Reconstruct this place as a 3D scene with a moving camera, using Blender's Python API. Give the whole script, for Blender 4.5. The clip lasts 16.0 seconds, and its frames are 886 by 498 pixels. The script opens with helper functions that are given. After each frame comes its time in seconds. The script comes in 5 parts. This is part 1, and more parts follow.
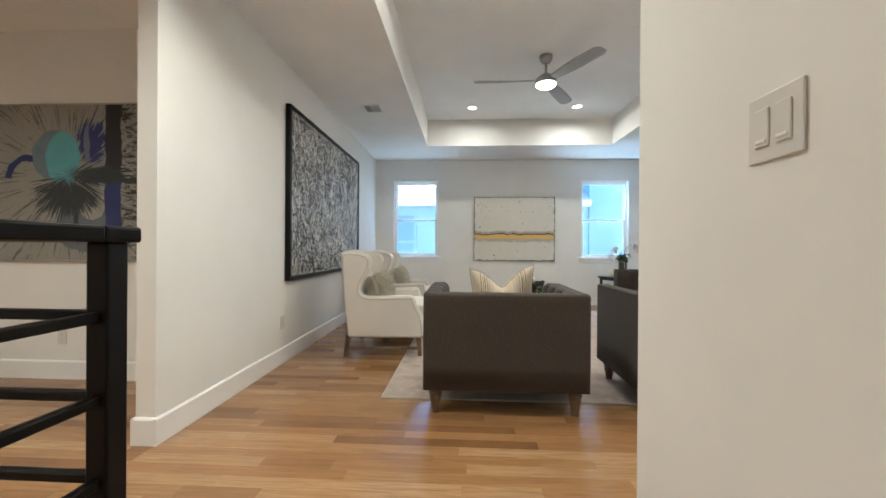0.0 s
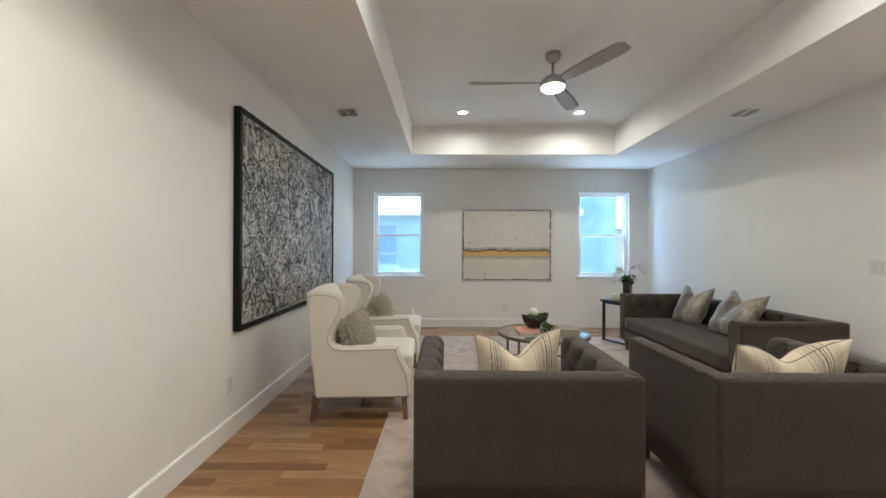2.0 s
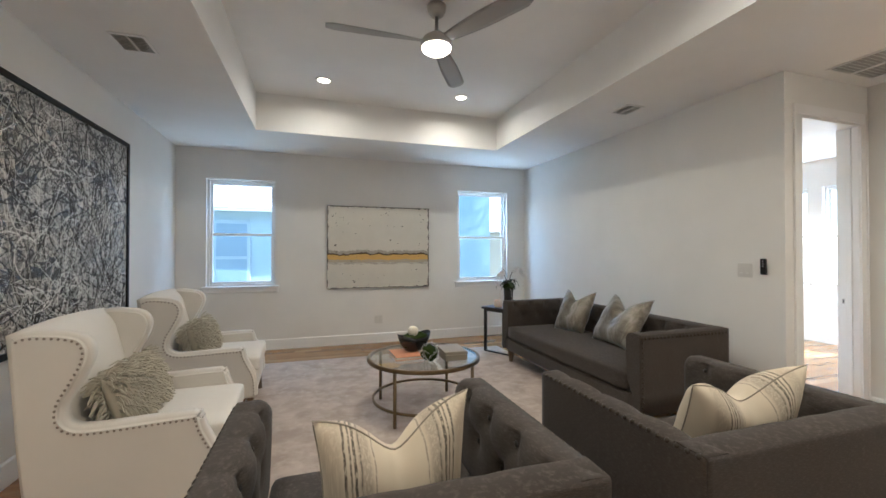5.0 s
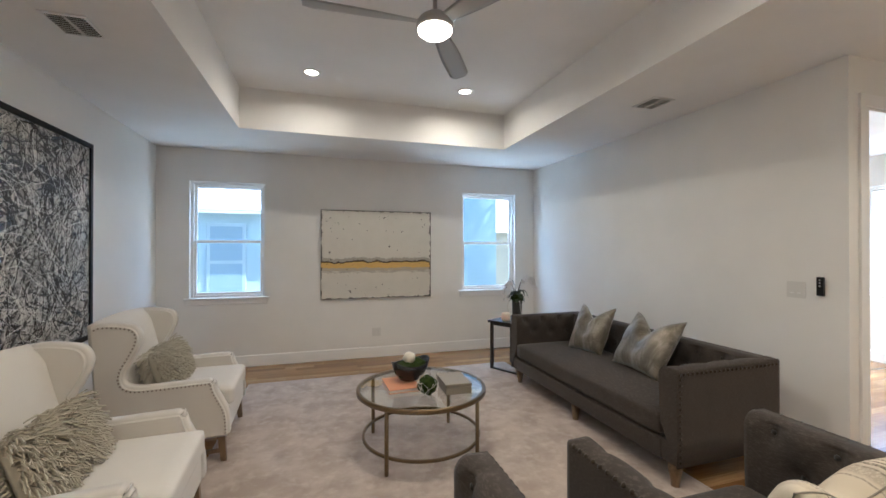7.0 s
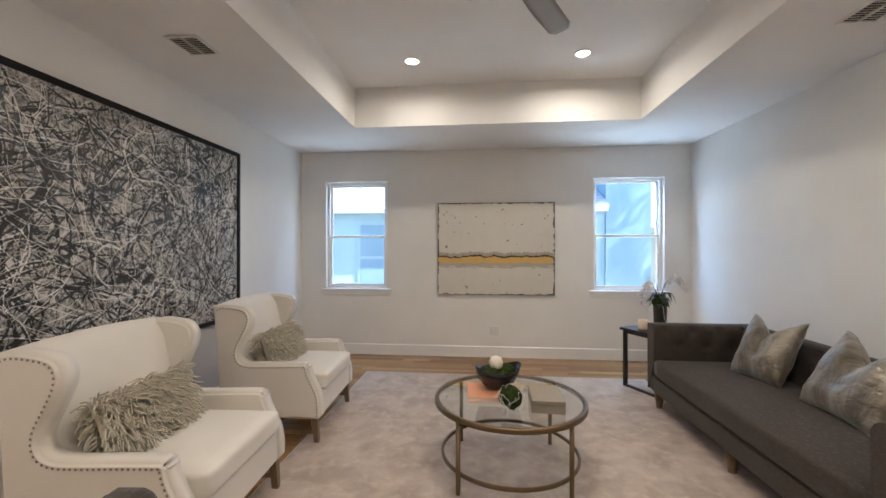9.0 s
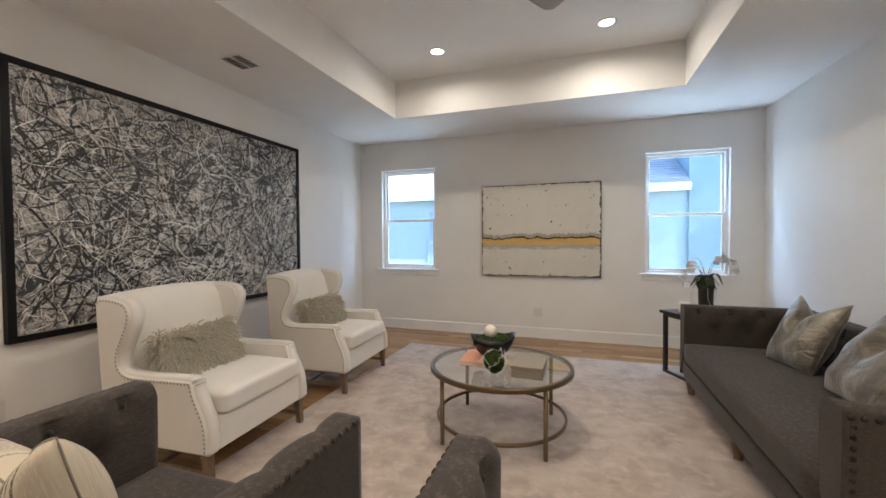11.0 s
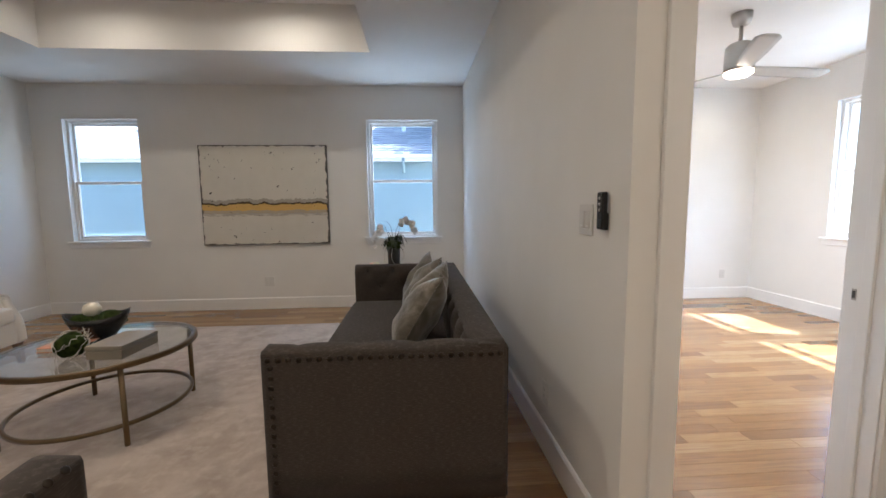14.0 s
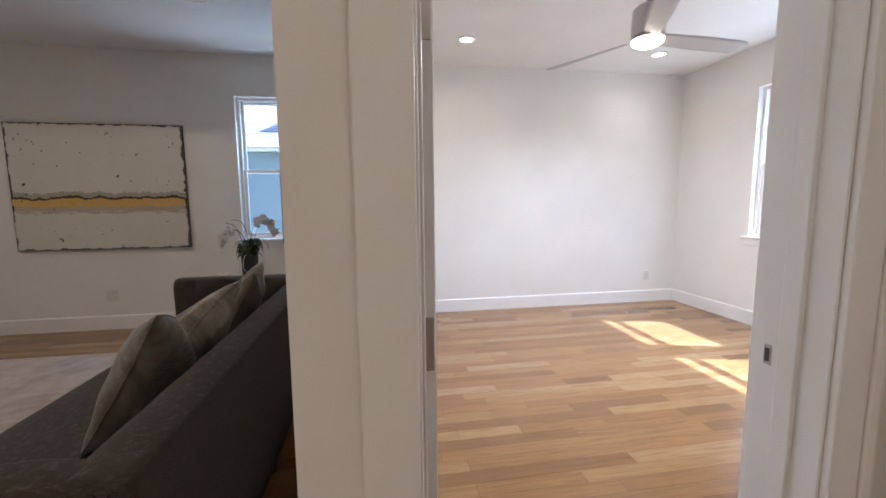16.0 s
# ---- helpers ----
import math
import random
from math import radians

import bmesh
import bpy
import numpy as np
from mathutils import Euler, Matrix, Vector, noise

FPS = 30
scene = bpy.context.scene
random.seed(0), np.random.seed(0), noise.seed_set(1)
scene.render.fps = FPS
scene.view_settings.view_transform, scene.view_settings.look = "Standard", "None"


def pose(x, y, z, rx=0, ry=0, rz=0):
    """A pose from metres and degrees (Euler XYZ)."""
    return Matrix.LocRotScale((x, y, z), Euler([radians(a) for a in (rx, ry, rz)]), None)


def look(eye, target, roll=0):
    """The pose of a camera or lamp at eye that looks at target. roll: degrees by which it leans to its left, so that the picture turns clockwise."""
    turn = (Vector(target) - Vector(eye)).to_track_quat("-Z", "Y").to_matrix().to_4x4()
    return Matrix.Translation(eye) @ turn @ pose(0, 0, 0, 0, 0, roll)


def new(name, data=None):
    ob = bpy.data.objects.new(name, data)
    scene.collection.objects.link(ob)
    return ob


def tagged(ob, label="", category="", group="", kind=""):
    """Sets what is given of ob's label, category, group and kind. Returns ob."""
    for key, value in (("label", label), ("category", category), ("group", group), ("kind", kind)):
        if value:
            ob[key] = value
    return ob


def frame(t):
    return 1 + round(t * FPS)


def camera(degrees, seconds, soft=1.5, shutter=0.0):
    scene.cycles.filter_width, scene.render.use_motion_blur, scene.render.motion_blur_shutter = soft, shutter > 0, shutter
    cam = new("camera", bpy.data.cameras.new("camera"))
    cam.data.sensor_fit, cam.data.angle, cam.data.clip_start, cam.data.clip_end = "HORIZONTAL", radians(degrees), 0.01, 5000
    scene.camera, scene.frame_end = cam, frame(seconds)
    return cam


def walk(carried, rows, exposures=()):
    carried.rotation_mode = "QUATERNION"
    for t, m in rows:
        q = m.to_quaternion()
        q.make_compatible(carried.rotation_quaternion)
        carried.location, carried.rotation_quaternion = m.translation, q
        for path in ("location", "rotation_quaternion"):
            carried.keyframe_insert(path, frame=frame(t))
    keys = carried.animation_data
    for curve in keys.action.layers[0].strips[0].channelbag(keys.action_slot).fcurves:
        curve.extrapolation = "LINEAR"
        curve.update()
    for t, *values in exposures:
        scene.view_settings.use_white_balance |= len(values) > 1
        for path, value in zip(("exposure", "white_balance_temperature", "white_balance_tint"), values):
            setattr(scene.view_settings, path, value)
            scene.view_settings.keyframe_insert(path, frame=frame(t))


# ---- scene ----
cam = camera(96.7, 16.0, soft=1.6)
PATH = [
    (0, (0.121, -0.094, 1.051), (0.01, 1.903, 1.048), 0.4),
    (0.5, (0.077, 0.041, 1.138), (-0.018, 2.038, 1.147), 0.2),
    (1, (0.02, 0.256, 1.222), (-0.06, 2.254, 1.22), 0.4),
    (1.5, (-0.002, 0.42, 1.335), (-0.043, 2.42, 1.351), 0.2),
    (2, (0.007, 0.61, 1.335), (-0.01, 2.61, 1.341), 0.2),
    (2.5, (0.046, 0.86, 1.331), (0.068, 2.86, 1.341), 0.2),
    (3, (0.034, 1.006, 1.332), (0.132, 3.004, 1.341), 0.1),
    (3.5, (-0.001, 1.145, 1.363), (0.242, 3.13, 1.377), 0.3),
    (4, (0.014, 1.241, 1.342), (0.389, 3.205, 1.358), 0.2),
    (4.5, (0.082, 1.403, 1.345), (0.581, 3.34, 1.359), 0.1),
    (5, (0.166, 1.523, 1.349), (0.771, 3.429, 1.368), -0.0),
    (5.2, (0.191, 1.548, 1.352), (0.824, 3.445, 1.368), -0.0),
    (7.3, (0.392, 1.975, 1.486), (0.937, 3.899, 1.492), 0.0),
    (7.5, (0.442, 1.995, 1.484), (0.913, 3.939, 1.488), 0.0),
    (8, (0.584, 2.031, 1.461), (0.859, 4.012, 1.46), -0.0),
    (8.5, (0.721, 2.129, 1.439), (0.768, 4.128, 1.442), -0.0),
    (9, (0.853, 2.239, 1.415), (0.665, 4.23, 1.42), -0.0),
    (9.2, (0.919, 2.271, 1.415), (0.62, 4.248, 1.416), -0.1),
    (11.3, (1.674, 2.112, 1.306), (1.02, 4.001, 1.232), -0.5),
    (11.5, (1.766, 2.082, 1.3), (1.169, 3.988, 1.187), -0.5),
    (12, (2.004, 2.056, 1.304), (1.566, 3.999, 1.129), -0.7),
    (12.5, (2.237, 2.121, 1.279), (1.968, 4.094, 1.086), -0.9),
    (13, (2.474, 2.269, 1.271), (2.379, 4.256, 1.069), -0.6),
    (13.5, (2.689, 2.335, 1.253), (2.725, 4.324, 1.049), -0.6),
    (14, (2.93, 2.43, 1.253), (3.052, 4.415, 1.046), -0.6),
    (14.5, (3.127, 2.51, 1.251), (3.309, 4.491, 1.044), -0.6),
    (15, (3.356, 2.666, 1.257), (3.605, 4.639, 1.046), -0.5),
    (15.5, (3.502, 2.833, 1.237), (3.795, 4.799, 1.021), -0.5),
    (16, (3.698, 3.063, 1.24), (4.025, 5.023, 1.014), -0.5),
]

EXPOSURES = [(0.0, 2.92, 4980, 2), (2.5, 2.68, 5100, 4), (5.2, 2.56, 5150, 6), (7.5, 2.50, 5300, 9), (9.0, 2.63, 5450, 11), (11.5, 2.63, 5450, 10), (12.5, 2.66, 5650, 11),
             (13.5, 2.34, 5400, 10), (14.5, 1.94, 5550, 13), (15.0, 1.87, 5550, 14), (16.0, 1.74, 5450, 15)]
walk(cam, [(t, look(eye, target, roll)) for t, eye, target, roll in PATH], exposures=EXPOSURES)

# ---------------------------------------------------------------- light
SUN_DIR = Vector((0.84, -0.21, 1.0)).normalized()
world = bpy.data.worlds.new("world")
scene.world = world
world.use_nodes = True
_wn = world.node_tree.nodes
_sky = _wn.new("ShaderNodeTexSky")
_sky.sky_type, _sky.sun_disc = "NISHITA", False
_sky.sun_elevation = math.asin(SUN_DIR.z)
_sky.sun_rotation = math.atan2(SUN_DIR.x, SUN_DIR.y)
world.node_tree.links.new(_sky.outputs[0], _wn["Background"].inputs[0])
_wn["Background"].inputs[1].default_value = 0.15
sun = new("sun", bpy.data.lights.new("sun", "SUN"))
sun.data.energy, sun.data.angle, sun.data.color = 5.0, radians(0.5), (1.0, 0.97, 0.91)
sun.matrix_world = look(SUN_DIR * 30, (0, 0, 0))


def lamp(name, kind, place, energy, colour, size=0.1, aim=None, spread=None):
    data = bpy.data.lights.new(name, kind)
    data.energy, data.color = energy, colour
    ob = new(name, data)
    if kind == "AREA":
        data.shape, data.size = "DISK", size
        if spread:
            data.spread = radians(spread)
    else:
        data.shadow_soft_size = size
    ob.matrix_world = look(place, aim or (place[0], place[1] + 1e-4, place[2] - 1))
    return ob


def window_fill(x, y, facing, watts_sky, watts_yard):
    """Unseen fill lamps added outside an opening: for the sky above its head and yard bounce below its sill; facing
    points indoors.
    """
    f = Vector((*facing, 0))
    # Both lamps are added stand-ins, placed out of sight of the camera.
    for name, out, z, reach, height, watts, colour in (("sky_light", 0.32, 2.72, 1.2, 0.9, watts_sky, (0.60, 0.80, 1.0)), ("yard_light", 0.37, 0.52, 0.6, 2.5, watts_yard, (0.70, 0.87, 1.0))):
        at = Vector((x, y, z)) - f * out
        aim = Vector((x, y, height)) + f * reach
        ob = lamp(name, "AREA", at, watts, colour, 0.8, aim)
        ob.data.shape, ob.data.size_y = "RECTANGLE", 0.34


window_fill(-0.83, 7.48, (0, -1), 3.8, 1.1)
window_fill(2.74, 7.48, (0, -1), 9.0, 3.3)
window_fill(7.40, 5.015, (-1, 0), 8.0, 3.0)
window_fill(7.40, 6.055, (-1, 0), 8.0, 3.0)

# ---------------------------------------------------------------- materials
def material(name, colour, rough=0.6, metal=0.0, spec=0.5):
    m = bpy.data.materials.new(name)
    m.use_nodes = True
    b = m.node_tree.nodes["Principled BSDF"]
    b.inputs["Base Color"].default_value = (*colour, 1)
    b.inputs["Roughness"].default_value = rough
    b.inputs["Metallic"].default_value = metal
    b.inputs["Specular IOR Level"].default_value = spec
    return m


def node(m, kind, **inputs):
    n = m.node_tree.nodes.new("ShaderNode" + kind)
    for key, value in inputs.items():
        n.inputs[key.replace("_", " ")].default_value = value
    return n


def link(m, a, b):
    m.node_tree.links.new(a, b)


def coords(m, scale=(1, 1, 1), rot=(0, 0, 0), loc=(0, 0, 0)):
    tc = node(m, "TexCoord")
    mp = node(m, "Mapping")
    mp.inputs["Scale"].default_value, mp.inputs["Rotation"].default_value = scale, rot
    mp.inputs["Location"].default_value = loc
    link(m, tc.outputs["Object"], mp.inputs["Vector"])
    return mp.outputs["Vector"]


def noise_of(m, vec, scale, detail=4.0, rough=0.55, distort=0.0):
    n = node(m, "TexNoise", Scale=scale, Detail=detail, Roughness=rough, Distortion=distort)
    link(m, vec, n.inputs["Vector"])
    return n.outputs["Fac"]


def ramp(m, fac, *stops):
    r = node(m, "ValToRGB")
    el = r.color_ramp.elements
    while len(el) < len(stops):
        el.new(0.5)
    for e, (p, c) in zip(el, stops):
        e.position, e.color = p, (*c, 1)
    link(m, fac, r.inputs["Fac"])
    return r.outputs["Color"]


def mixed(m, fac, a, b, blend="MIX"):
    n = node(m, "Mix")
    n.data_type, n.blend_type = "RGBA", blend
    for sock, v in ((n.inputs[0], fac), (n.inputs[6], a), (n.inputs[7], b)):
        if isinstance(v, (int, float)):
            sock.default_value = v
        elif isinstance(v, tuple):
            sock.default_value = (*v, 1)
        else:
            link(m, v, sock)
    return n.outputs[2]


def maths(m, op, a, b=0.0, clamp=False):
    n = node(m, "Math")
    n.operation, n.use_clamp = op, clamp
    for sock, v in ((n.inputs[0], a), (n.inputs[1], b)):
        if isinstance(v, (int, float)):
            sock.default_value = v
        else:
            link(m, v, sock)
    return n.outputs[0]


def bsdf(m):
    return m.node_tree.nodes["Principled BSDF"]


def bump(m, height, strength=0.2, distance=0.002):
    n = node(m, "Bump", Strength=strength, Distance=distance)
    link(m, height, n.inputs["Height"])
    link(m, n.outputs["Normal"], bsdf(m).inputs["Normal"])


def base(m, sock):
    link(m, sock, bsdf(m).inputs["Base Color"])


def painted(name, colour, rough=0.6, relief=0.12, grain=220.0):
    m = material(name, colour, rough)
    v = coords(m)
    big = noise_of(m, v, 1.7, 3)
    c2 = tuple(x * 0.95 for x in colour)
    base(m, mixed(m, ramp(m, big, (0.35, (0, 0, 0)), (0.7, (1, 1, 1))), colour, c2))
    bump(m, noise_of(m, v, grain, 3), relief, 0.001)
    return m


M_WALL = painted("wall_paint", (0.83, 0.82, 0.79), 0.62)
M_CEIL = painted("ceiling_paint", (0.88, 0.875, 0.86), 0.8)
M_TRIM = painted("trim_paint", (0.88, 0.875, 0.86), 0.32, 0.05)
M_PLASTIC = material("white_plastic", (0.70, 0.69, 0.66), 0.35)
M_BLACK = painted("black_paint", (0.0045, 0.0045, 0.005), 0.45, 0.05)
bsdf(M_BLACK).inputs["Specular IOR Level"].default_value = 0.22
M_DARKPLASTIC = material("dark_plastic", (0.01, 0.01, 0.011), 0.25)
M_NICKEL = material("brushed_nickel", (0.44, 0.42, 0.395), 0.32, 1.0)
bump(M_NICKEL, noise_of(M_NICKEL, coords(M_NICKEL, (40, 40, 800)), 4), 0.05, 0.001)


def glow(name, colour, strength):
    m = material(name, (0.9, 0.9, 0.88), 0.4)
    bsdf(m).inputs["Emission Color"].default_value = (*colour, 1)
    bsdf(m).inputs["Emission Strength"].default_value = strength
    return m


M_LENS = glow("lamp_lens", (1.0, 0.80, 0.56), 3.0)
M_GLASS = material("window_glass", (0.95, 0.98, 0.98), 0.0)
bsdf(M_GLASS).inputs["Transmission Weight"].default_value = 1.0
bsdf(M_GLASS).inputs["IOR"].default_value = 1.02


def oak(name, per_object):
    m = material(name, (0.4, 0.25, 0.12), 0.3)
    v = coords(m)
    if per_object:
        rnd = node(m, "ObjectInfo").outputs["Random"]
    else:
        rnd = node(m, "NewGeometry").outputs["Random Per Island"]
    shift = node(m, "CombineXYZ")
    link(m, maths(m, "MULTIPLY", rnd, 37.0), shift.inputs["X"])
    link(m, maths(m, "MULTIPLY", rnd, 91.0), shift.inputs["Y"])
    add = node(m, "VectorMath")
    geo = node(m, "NewGeometry")
    link(m, geo.outputs["Position"], add.inputs[0])
    link(m, shift.outputs[0], add.inputs[1])
    st = node(m, "Mapping")
    st.inputs["Scale"].default_value = (1.6, 26.0, 8.0)
    link(m, add.outputs[0], st.inputs["Vector"])
    grain = noise_of(m, st.outputs[0], 2.2, 6, 0.6, 0.8)
    fine = noise_of(m, st.outputs[0], 11.0, 4, 0.6)
    tone = ramp(m, rnd, (0.0, OAK[0]), (0.2, OAK[1]), (0.68, OAK[2]), (1.0, OAK[3]))
    c = mixed(m, maths(m, "MULTIPLY", ramp(m, grain, (0.42, (0, 0, 0)), (0.68, (1, 1, 1))), 0.5), tone, OAK[4])
    c = mixed(m, maths(m, "MULTIPLY", fine, 0.25), c, OAK[5])
    cloud = noise_of(m, add.outputs[0], 5.0, 3, 0.5)
    c = mixed(m, maths(m, "MULTIPLY", ramp(m, cloud, (0.4, (0, 0, 0)), (0.62, (1, 1, 1))), 0.28), c, OAK[1])
    base(m, c)
    r = maths(m, "ADD", maths(m, "MULTIPLY", fine, 0.12), 0.14)
    link(m, r, bsdf(m).inputs["Roughness"])
    bump(m, grain, 0.06, 0.001)
    return m


OAK = [(0.180, 0.087, 0.033), (0.292, 0.155, 0.058), (0.372, 0.212, 0.088), (0.48, 0.305, 0.150), (0.14, 0.069, 0.031), (0.232, 0.130, 0.060)]
M_OAK = oak("oak_plank", True)
M_OAK_REST = oak("oak_planks_far", False)
M_GAP = material("floor_gap", (0.10, 0.055, 0.026), 0.8)


# ---------------------------------------------------------------- mesh helpers
def finish(name, bm, mat, smooth=False):
    me = bpy.data.meshes.new(name)
    bm.normal_update()
    bm.to_mesh(me)
    bm.free()
    for m in mat if isinstance(mat, (list, tuple)) else [mat]:
        me.materials.append(m)
    if smooth:
        for p in me.polygons:
            p.use_smooth = True
    return me


def part(name, bm, mat, parent=None, label="", smooth=False, at=None):
    ob = new(name, finish(name, bm, mat, smooth))
    ob.parent = parent
    if at is not None:
        ob.matrix_basis = at
    if label:
        ob["label"] = label
    return ob


def empty(name, place, rz=0.0):
    ob = new(name)
    ob.empty_display_size = 0.1
    ob.matrix_basis = pose(*place, 0, 0, rz)
    return ob


def add_box(bm, lo, hi, bevel=0.0, seg=2, m=None, mat=0):
    lo, hi = Vector(lo), Vector(hi)
    mid, size = (lo + hi) / 2, hi - lo
    got = bmesh.ops.create_cube(bm, size=1.0, matrix=Matrix.Translation(mid) @ Matrix.Diagonal((*size, 1)))
    verts = got["verts"]
    if bevel > 0:
        edges = list({e for v in verts for e in v.link_edges})
        out = bmesh.ops.bevel(bm, geom=edges, offset=bevel, segments=seg, affect="EDGES", profile=0.5)
        verts = list({v for f in out["faces"] for v in f.verts} | {v for v in verts if v.is_valid})
    faces = {f for v in verts for f in v.link_faces}
    for f in faces:
        f.material_index = mat
    if m is not None:
        bmesh.ops.transform(bm, matrix=m, verts=list({v for f in faces for v in f.verts}))
    return bm


def box(lo, hi, bevel=0.0, seg=2, m=None):
    return add_box(bmesh.new(), lo, hi, bevel, seg, m)


def add_lathe(bm, profile, n=24, m=None):
    """Turns (radius, height) pairs about z."""
    rings = []
    for r, z in profile:
        rings.append([bm.verts.new((r * math.cos(2 * math.pi * k / n), r * math.sin(2 * math.pi * k / n), z)) for k in range(n)])
    for a, b in zip(rings, rings[1:]):
        for k in range(n):
            bm.faces.new((a[k], a[(k + 1) % n], b[(k + 1) % n], b[k]))
    if profile[0][0] > 1e-5:
        bm.faces.new(rings[0][::-1])
    if profile[-1][0] > 1e-5:
        bm.faces.new(rings[-1])
    if m is not None:
        bmesh.ops.transform(bm, matrix=m, verts=[v for r in rings for v in r])
    return bm


def lathe(profile, n=24, m=None):
    return add_lathe(bmesh.new(), profile, n, m)


def add_tube(bm, points, radius, n=8, closed=False, taper=None):
    pts = [Vector(p) for p in points]
    rings = []
    up = Vector((0, 0, 1))
    for i, p in enumerate(pts):
        a = pts[(i - 1) % len(pts)] if closed or i else p
        b = pts[(i + 1) % len(pts)] if closed or i < len(pts) - 1 else p
        d = (b - a).normalized()
        side = d.cross(up)
        if side.length < 0.05:
            side = d.cross(Vector((1, 0, 0)))
        side.normalize()
        top = side.cross(d)
        r = radius if taper is None else radius * (1 + (taper - 1) * i / max(1, len(pts) - 1))
        rings.append([bm.verts.new(p + (side * math.cos(2 * math.pi * k / n) + top * math.sin(2 * math.pi * k / n)) * r) for k in range(n)])
    pairs = list(zip(rings, rings[1:])) + ([(rings[-1], rings[0])] if closed else [])
    for a, b in pairs:
        for k in range(n):
            bm.faces.new((a[k], a[(k + 1) % n], b[(k + 1) % n], b[k]))
    if not closed:
        bm.faces.new(rings[0][::-1])
        bm.faces.new(rings[-1])
    return bm


def tube(points, radius, n=8, closed=False, taper=None):
    return add_tube(bmesh.new(), points, radius, n, closed, taper)


def prism(outline, axis, lo, hi, bevel=0.0, seg=2):
    """An outline in the two other axes, drawn out along axis (0 x, 1 y, 2 z)."""
    bm = bmesh.new()
    ends = []
    for d in (lo, hi):
        ring = []
        for u, v in outline:
            p = [u, v]
            p.insert(axis, d)
            ring.append(bm.verts.new(p))
        ends.append(ring)
    n = len(outline)
    bm.faces.new(ends[0])
    bm.faces.new(ends[1][::-1])
    for k in range(n):
        bm.faces.new((ends[0][k], ends[1][k], ends[1][(k + 1) % n], ends[0][(k + 1) % n]))
    bmesh.ops.recalc_face_normals(bm, faces=bm.faces[:])
    if bevel:
        rim = [e for e in bm.edges if len(e.link_faces) == 2 and e.calc_face_angle(0) > 0.5]
        bmesh.ops.bevel(bm, geom=rim, offset=bevel, segments=seg, affect="EDGES")
    return bm


def setting(name, bm, mat, label, category):
    return tagged(part(name, bm, mat), label, category, kind="structure")


# ---------------------------------------------------------------- plan, in metres
XL, XR, YB = -1.505, 3.577, 7.48         # living room: left wall, right wall, back wall
YF = 1.115                              # front wall of the room, at the end of the hall wall
H, HT = 2.75, 3.18                      # soffit and tray ceiling
TX0, TX1, TY0, TY1 = -0.51, 2.49, 2.20, 6.43
XH = 0.64                               # hall wall by the entry
XA = 4.60                               # far wall of the alcove at the bedroom door
YD0, YD1 = 3.605, 3.74                  # wall with the bedroom door
DX0, DX1, DZ = 3.757, 4.47, 2.42        # bedroom door opening
BX0, BX1, BY1 = 3.70, 7.40, 7.46        # bedroom
WZ0, WZ1 = 0.89, 2.345
WINS = [(-1.255, -0.400), (2.305, 3.180)]
BWINS = [(4.59, 5.44), (5.63, 6.48)]    # bedroom windows on the wall at BX1
T = 0.14                                # outer wall thickness
SKEW = 0.0185                           # the side walls lean this much towards -x for each metre of y
XB = XL - 0.10                          # the living room's floor and ceiling reach behind the west wall


def xl(y):
    return XL - SKEW * (y - 1.90)


def xr(y):
    return XR - SKEW * (y - YD0)


def skewed(bm, y0):
    for v in bm.verts:
        v.co.x -= SKEW * (v.co.y - y0)
    return bm


def wall_pieces(along, lo, hi, face0, face1, holes, top):
    """A wall along an axis (0 or 1), pierced by holes (a, b, z0, z1)."""
    bm = bmesh.new()

    def put(a, b, z0, z1):
        if b - a > 1e-4 and z1 - z0 > 1e-4:
            if along == 0:
                add_box(bm, (a, face0, z0), (b, face1, z1))
            else:
                add_box(bm, (face0, a, z0), (face1, b, z1))

    at = lo
    for a, b, z0, z1 in sorted(holes):
        put(at, a, 0, top)
        put(a, b, 0, z0)
        put(a, b, z1, top)
        at = b
    put(at, hi, 0, top)
    return bm


setting("wall_north", wall_pieces(0, XL - 0.21, XR, YB, YB + T, [(a, b, WZ0, WZ1) for a, b in WINS], 3.3), M_WALL, "white painted wall with two sash windows", "wall")
setting("wall_west", prism([(XL - 0.11, 1.90), (XL, 1.90), (xl(YB), YB), (xl(YB) - 0.11, YB)], 2, 0, 3.3), M_WALL, "white painted wall with the large black and white painting", "wall")
setting("wall_east", prism([(XR, YD0), (BX0, YD0), (BX0, YB + T), (XR, YB + T), (XR, YB), (xr(YB), YB)], 2, 0, 3.3), M_WALL, "white painted wall behind the long sofa", "wall")
setting("wall_bedroom_door", wall_pieces(0, BX0, BX1 + T, YD0, YD1, [(DX0, DX1, 0, DZ)], 3.3), M_WALL, "white painted wall with the bedroom doorway", "wall")
setting("wall_alcove", box((XA, YF, 0), (XA + 0.12, YD0, 3.3)), M_WALL, "white painted wall beside the bedroom doorway", "wall")
setting("wall_south", box((XH + 0.12, YF - 0.12, 0), (XA + 0.12, YF, 3.3)), M_WALL, "plain white painted wall", "wall")
setting("wall_hall", box((XH, -2.6, 0), (XH + 0.12, YF, 3.3)), M_WALL, "white painted hall wall with a switch plate", "wall")
setting("wall_hall_south", box((-4.6, -2.72, 0), (XH + 0.12, -2.6, 3.3)), M_WALL, "plain white painted wall", "wall")
setting("wall_den_west", box((-4.72, -2.72, 0), (-4.6, 2.97, 3.3)), M_WALL, "plain white painted wall", "wall")
setting("wall_den_north", box((-4.6, 2.85, 0), (XL - 0.11, 2.97, 3.3)), M_WALL, "white painted wall with a blue abstract painting", "wall")
